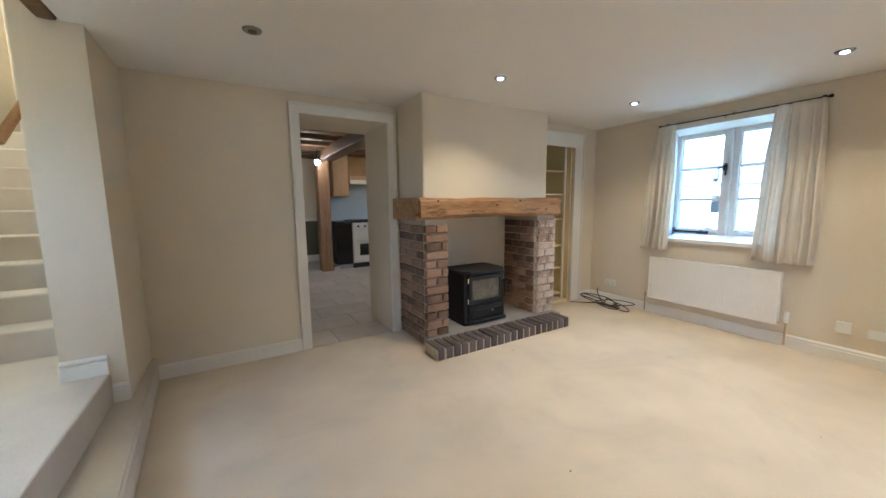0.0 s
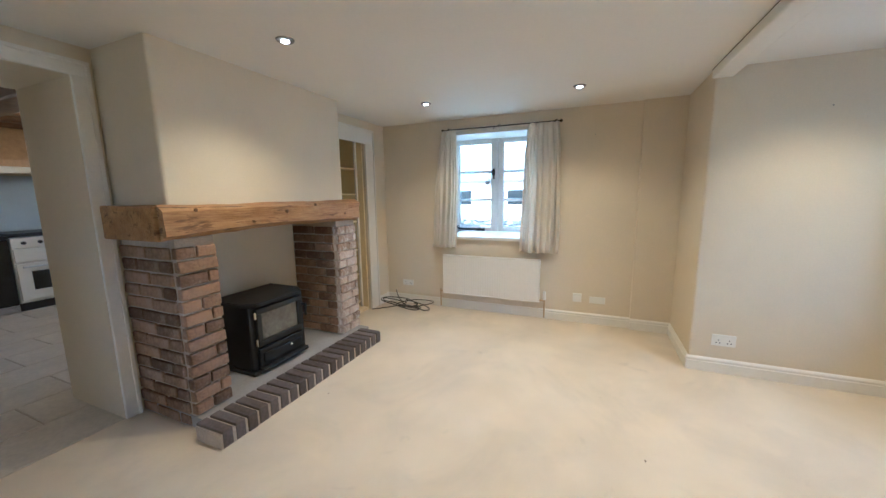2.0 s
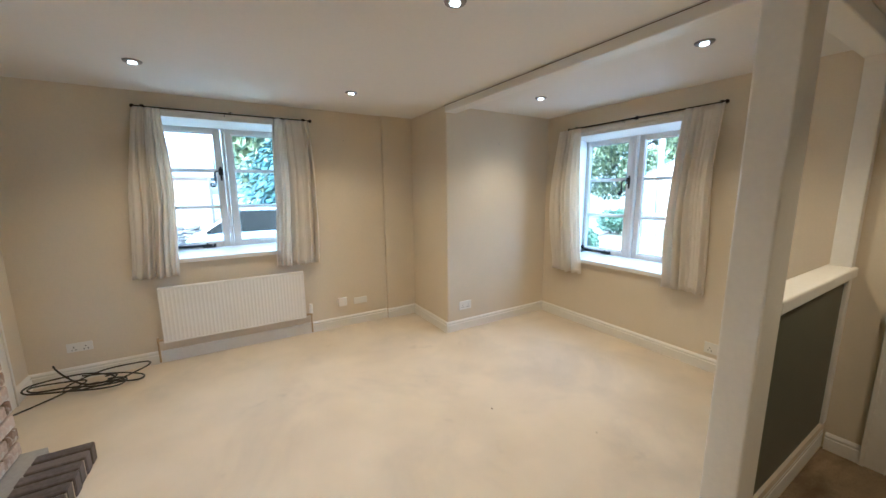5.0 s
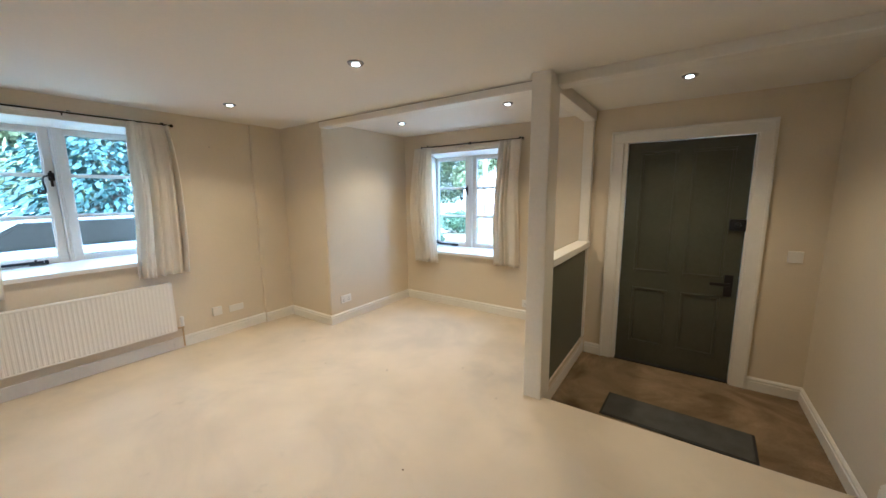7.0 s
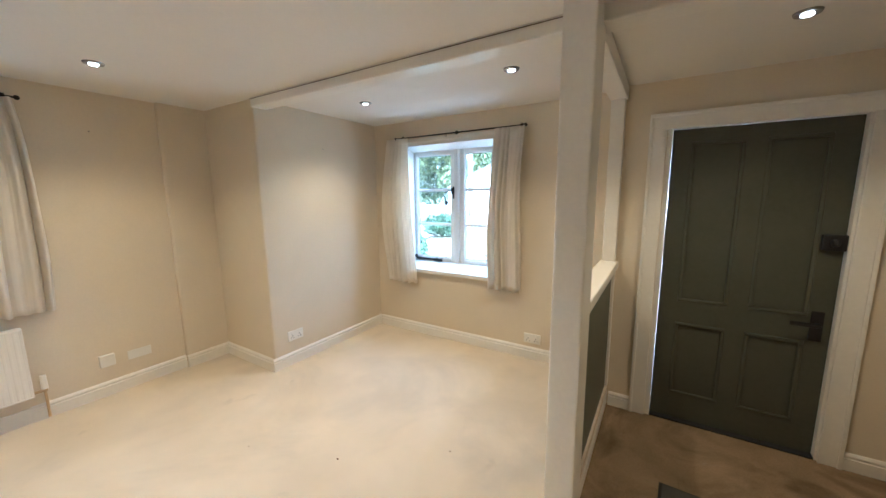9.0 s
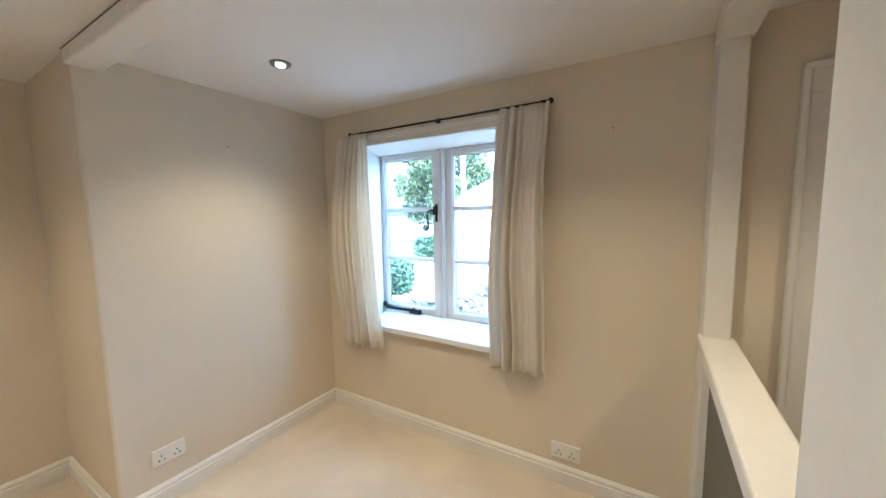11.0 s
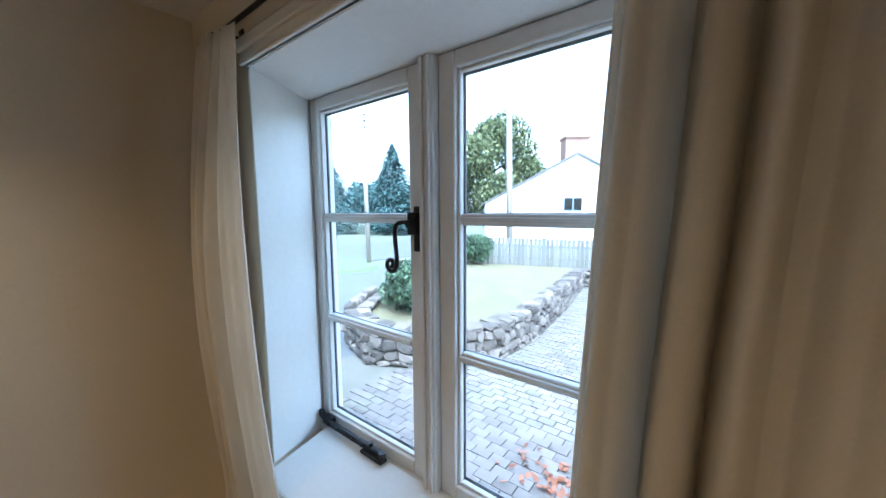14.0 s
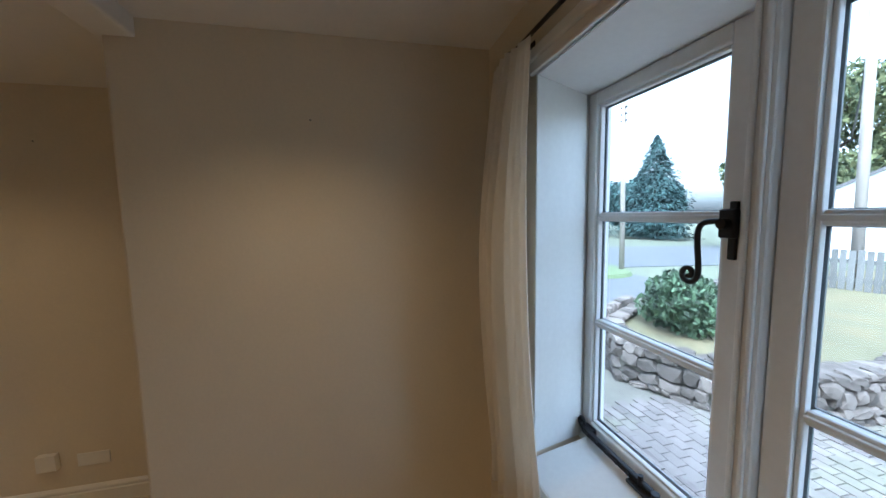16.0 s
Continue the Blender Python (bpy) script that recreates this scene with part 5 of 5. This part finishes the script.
prism(hp, [(0, 0, 0), (0, -0.40, 0), (0, -0.40, 0.14), (0, -0.10, 0.55), (0, 0, 0.55)], (2.085, 7.6, 1.68), (3.1, 7.6, 1.68))
part("canopy", hp, M_CREAMCAB, hood)
part("rail", box(B(), 2.085, 7.17, 1.66, 3.1, 7.199, 1.74, 0.01), M_ENAMEL, hood)
sl = thing("spotlight", "small black spotlight with a bright lamp on the beam", "spotlight", pose(1.42, 6.88, 2.04))
part("stem", rod(B(), (0, 0, 0), (0, 0, 0.2), 0.012), M_IRON, sl)
part("lamp_lens", ball(B(), (0, -0.02, -0.03), 0.05), glow("spot_lens", (1, 0.95, 0.85), 3), sl)
kl = new("kitchen_lamp", bpy.data.lights.new("kitchen_lamp", "POINT"))
kl.data.energy, kl.data.color, kl.data.shadow_soft_size = 0.9, (1, 0.66, 0.36), 0.06
kl.location = (1.2, 6.5, 2.0)
# Second spotlight with its lamp, added out of view to brighten the kitchen.
k2 = thing("spotlight", "small black spotlight added out of view under a joist", "spotlight", pose(2.05, 5.9, 2.2))
part("stem", rod(B(), (0, 0, 0), (0, 0, 0.05), 0.012), M_IRON, k2)
part("lamp_lens", ball(B(), (0, 0, -0.03), 0.04), glow("added_spot_lens", (1, 0.85, 0.6), 1.5), k2)
l2 = new("kitchen_lamp", bpy.data.lights.new("kitchen_lamp", "POINT"))
l2.data.energy, l2.data.color, l2.data.shadow_soft_size = 1.2, (1, 0.62, 0.30), 0.05
l2.location = (2.05, 5.8, 2.05)
sw = thing("stair_light", "round ceiling light above the stairs", "ceiling light", pose(-1.45, 3.9, 3.98))
part("shade", ball(B(), (0, 0, -0.04), 0.12, 1, 1, 0.4), glow("stair_shade", (1, 0.82, 0.55), 0.7), sw)
l3 = new("stair_lamp", bpy.data.lights.new("stair_lamp", "POINT"))
l3.data.energy, l3.data.color, l3.data.shadow_soft_size = 6.5, (1, 0.78, 0.5), 0.1
l3.location = (-1.45, 3.9, 3.75)

# kitchen floor tiles
kf = solid("floor_kitchen", box(B(), KX0, YK + 0.002, -0.2, KX1, KY1, -0.006), M_GROUT, "large pale travertine tiles with darker grout", "floor", "structure")
tile_me = mesh_of("tile", box(B(), -0.295, -0.195, 0, 0.295, 0.195, 0.008, 0.003), M_TILE)
for r in range(13):
    for c in range(8):
        x = KX0 + 0.3 + c * 0.6 + (0.3 if r % 2 else 0.0)
        y = YK + 0.2 + r * 0.4
        if x > KX1 - 0.2 or (y < KT and not 0.3 < x < 1.5):
            continue
        ob = new("tile", tile_me)
        ob.parent = kf
        ob.location = (x, y, -0.007)

# ---- bricks of the fireplace ----
rb = random.Random(21)


def brick_mesh(l, w, h, mtl, seed):
    r = random.Random(seed)
    bm = box(B(), -l / 2, -w / 2, -h / 2, l / 2, w / 2, h / 2)
    bmesh.ops.bevel(bm, geom=list(bm.edges), offset=0.006, segments=1, affect="EDGES")
    for v in bm.verts:
        v.co += Vector((r.uniform(-1, 1), r.uniform(-1, 1), r.uniform(-1, 1))) * 0.0022
    return mesh_of("brick", bm, mtl)


CH = 0.0765


def course(p, x0, x1, ya, yb, z, along, mtl, cache, j):
    """Lay one course on a pier face between two ends."""
    span = abs((x1 - x0) if along == "x" else (yb - ya))
    cuts = [0.0]
    if along == "x":
        first = 0.105 if j % 2 else span if span < 0.24 else 0.215
        if j % 3 == 2:
            first = 0.16
        cuts += [min(first, span)] + ([span] if first < span - 0.03 else [])
    else:
        s = 0.105 if j % 2 else 0.215
        while s < span - 0.04:
            cuts.append(s)
            s += 0.222
        cuts.append(span)
    for a, b in zip(cuts, cuts[1:]):
        l = b - a - 0.010
        key = (along, round(l, 2), mtl.name, rb.randrange(3))
        if key not in cache:
            cache[key] = brick_mesh(round(l, 2), 0.05, CH - 0.011, mtl, len(cache))
        ob = new("brick", cache[key])
        ob.parent = p
        j2 = rb.uniform(-0.003, 0.003)
        if along == "x":
            ob.matrix_world = pose(x0 + (a + b) / 2, ya + 0.015 + j2, z, rb.uniform(-1, 1), 0, rb.uniform(-0.8, 0.8))
        else:
            ob.matrix_world = pose(x0 + j2, ya + (a + b) / 2, z, 0, rb.uniform(-1, 1), 90 + rb.uniform(-0.8, 0.8))


cache = {}
for k, (p, x0, x1) in enumerate(piers):
    z, j = CH / 2, 0
    while z < 1.10:
        front = M_BRICK if k == 0 else M_BRICK_PALE
        course(p, x0 + 0.0, x1, 2.79, 2.79, z, "x", front, cache, j)
        if k == 0:
            course(p, x0 + 0.018, x0, 2.835, YK, z, "y", M_BRICK, cache, j + 1)
            course(p, x1 - 0.018, x1, 2.835, YK - 0.01, z, "y", M_BRICK, cache, j + 1)
        else:
            # Inner face laid in darker brick, carrying the fireplace shade as colour.
            course(p, x0 + 0.018, x0, 2.835, YK - 0.01, z, "y", M_BRICK, cache, j + 1)
            course(p, x1 - 0.018, x1, 2.835, 3.10, z, "y", M_BRICK_PALE, cache, j + 1)
        z += CH
        j += 1
hm = [mesh_of("brick", bmesh.ops.bevel(q, geom=list(q.edges), offset=0.005, segments=1, affect="EDGES") and q, M_BRICK_BLUE) for q in (box(B(), -0.031, -0.1075, -0.05, 0.031, 0.1075, 0.05) for _ in range(1))]
nb = 20
for i in range(nb):
    ob = new("brick", hm[0])
    ob.parent = hearth
    ob.matrix_world = pose(1.352 + (i + 0.5) * (2.888 - 1.352) / nb, 2.587 + rb.uniform(-0.003, 0.003), 0.0505 + rb.uniform(-0.001, 0.002), 0, 0, rb.uniform(-1.2, 1.2))
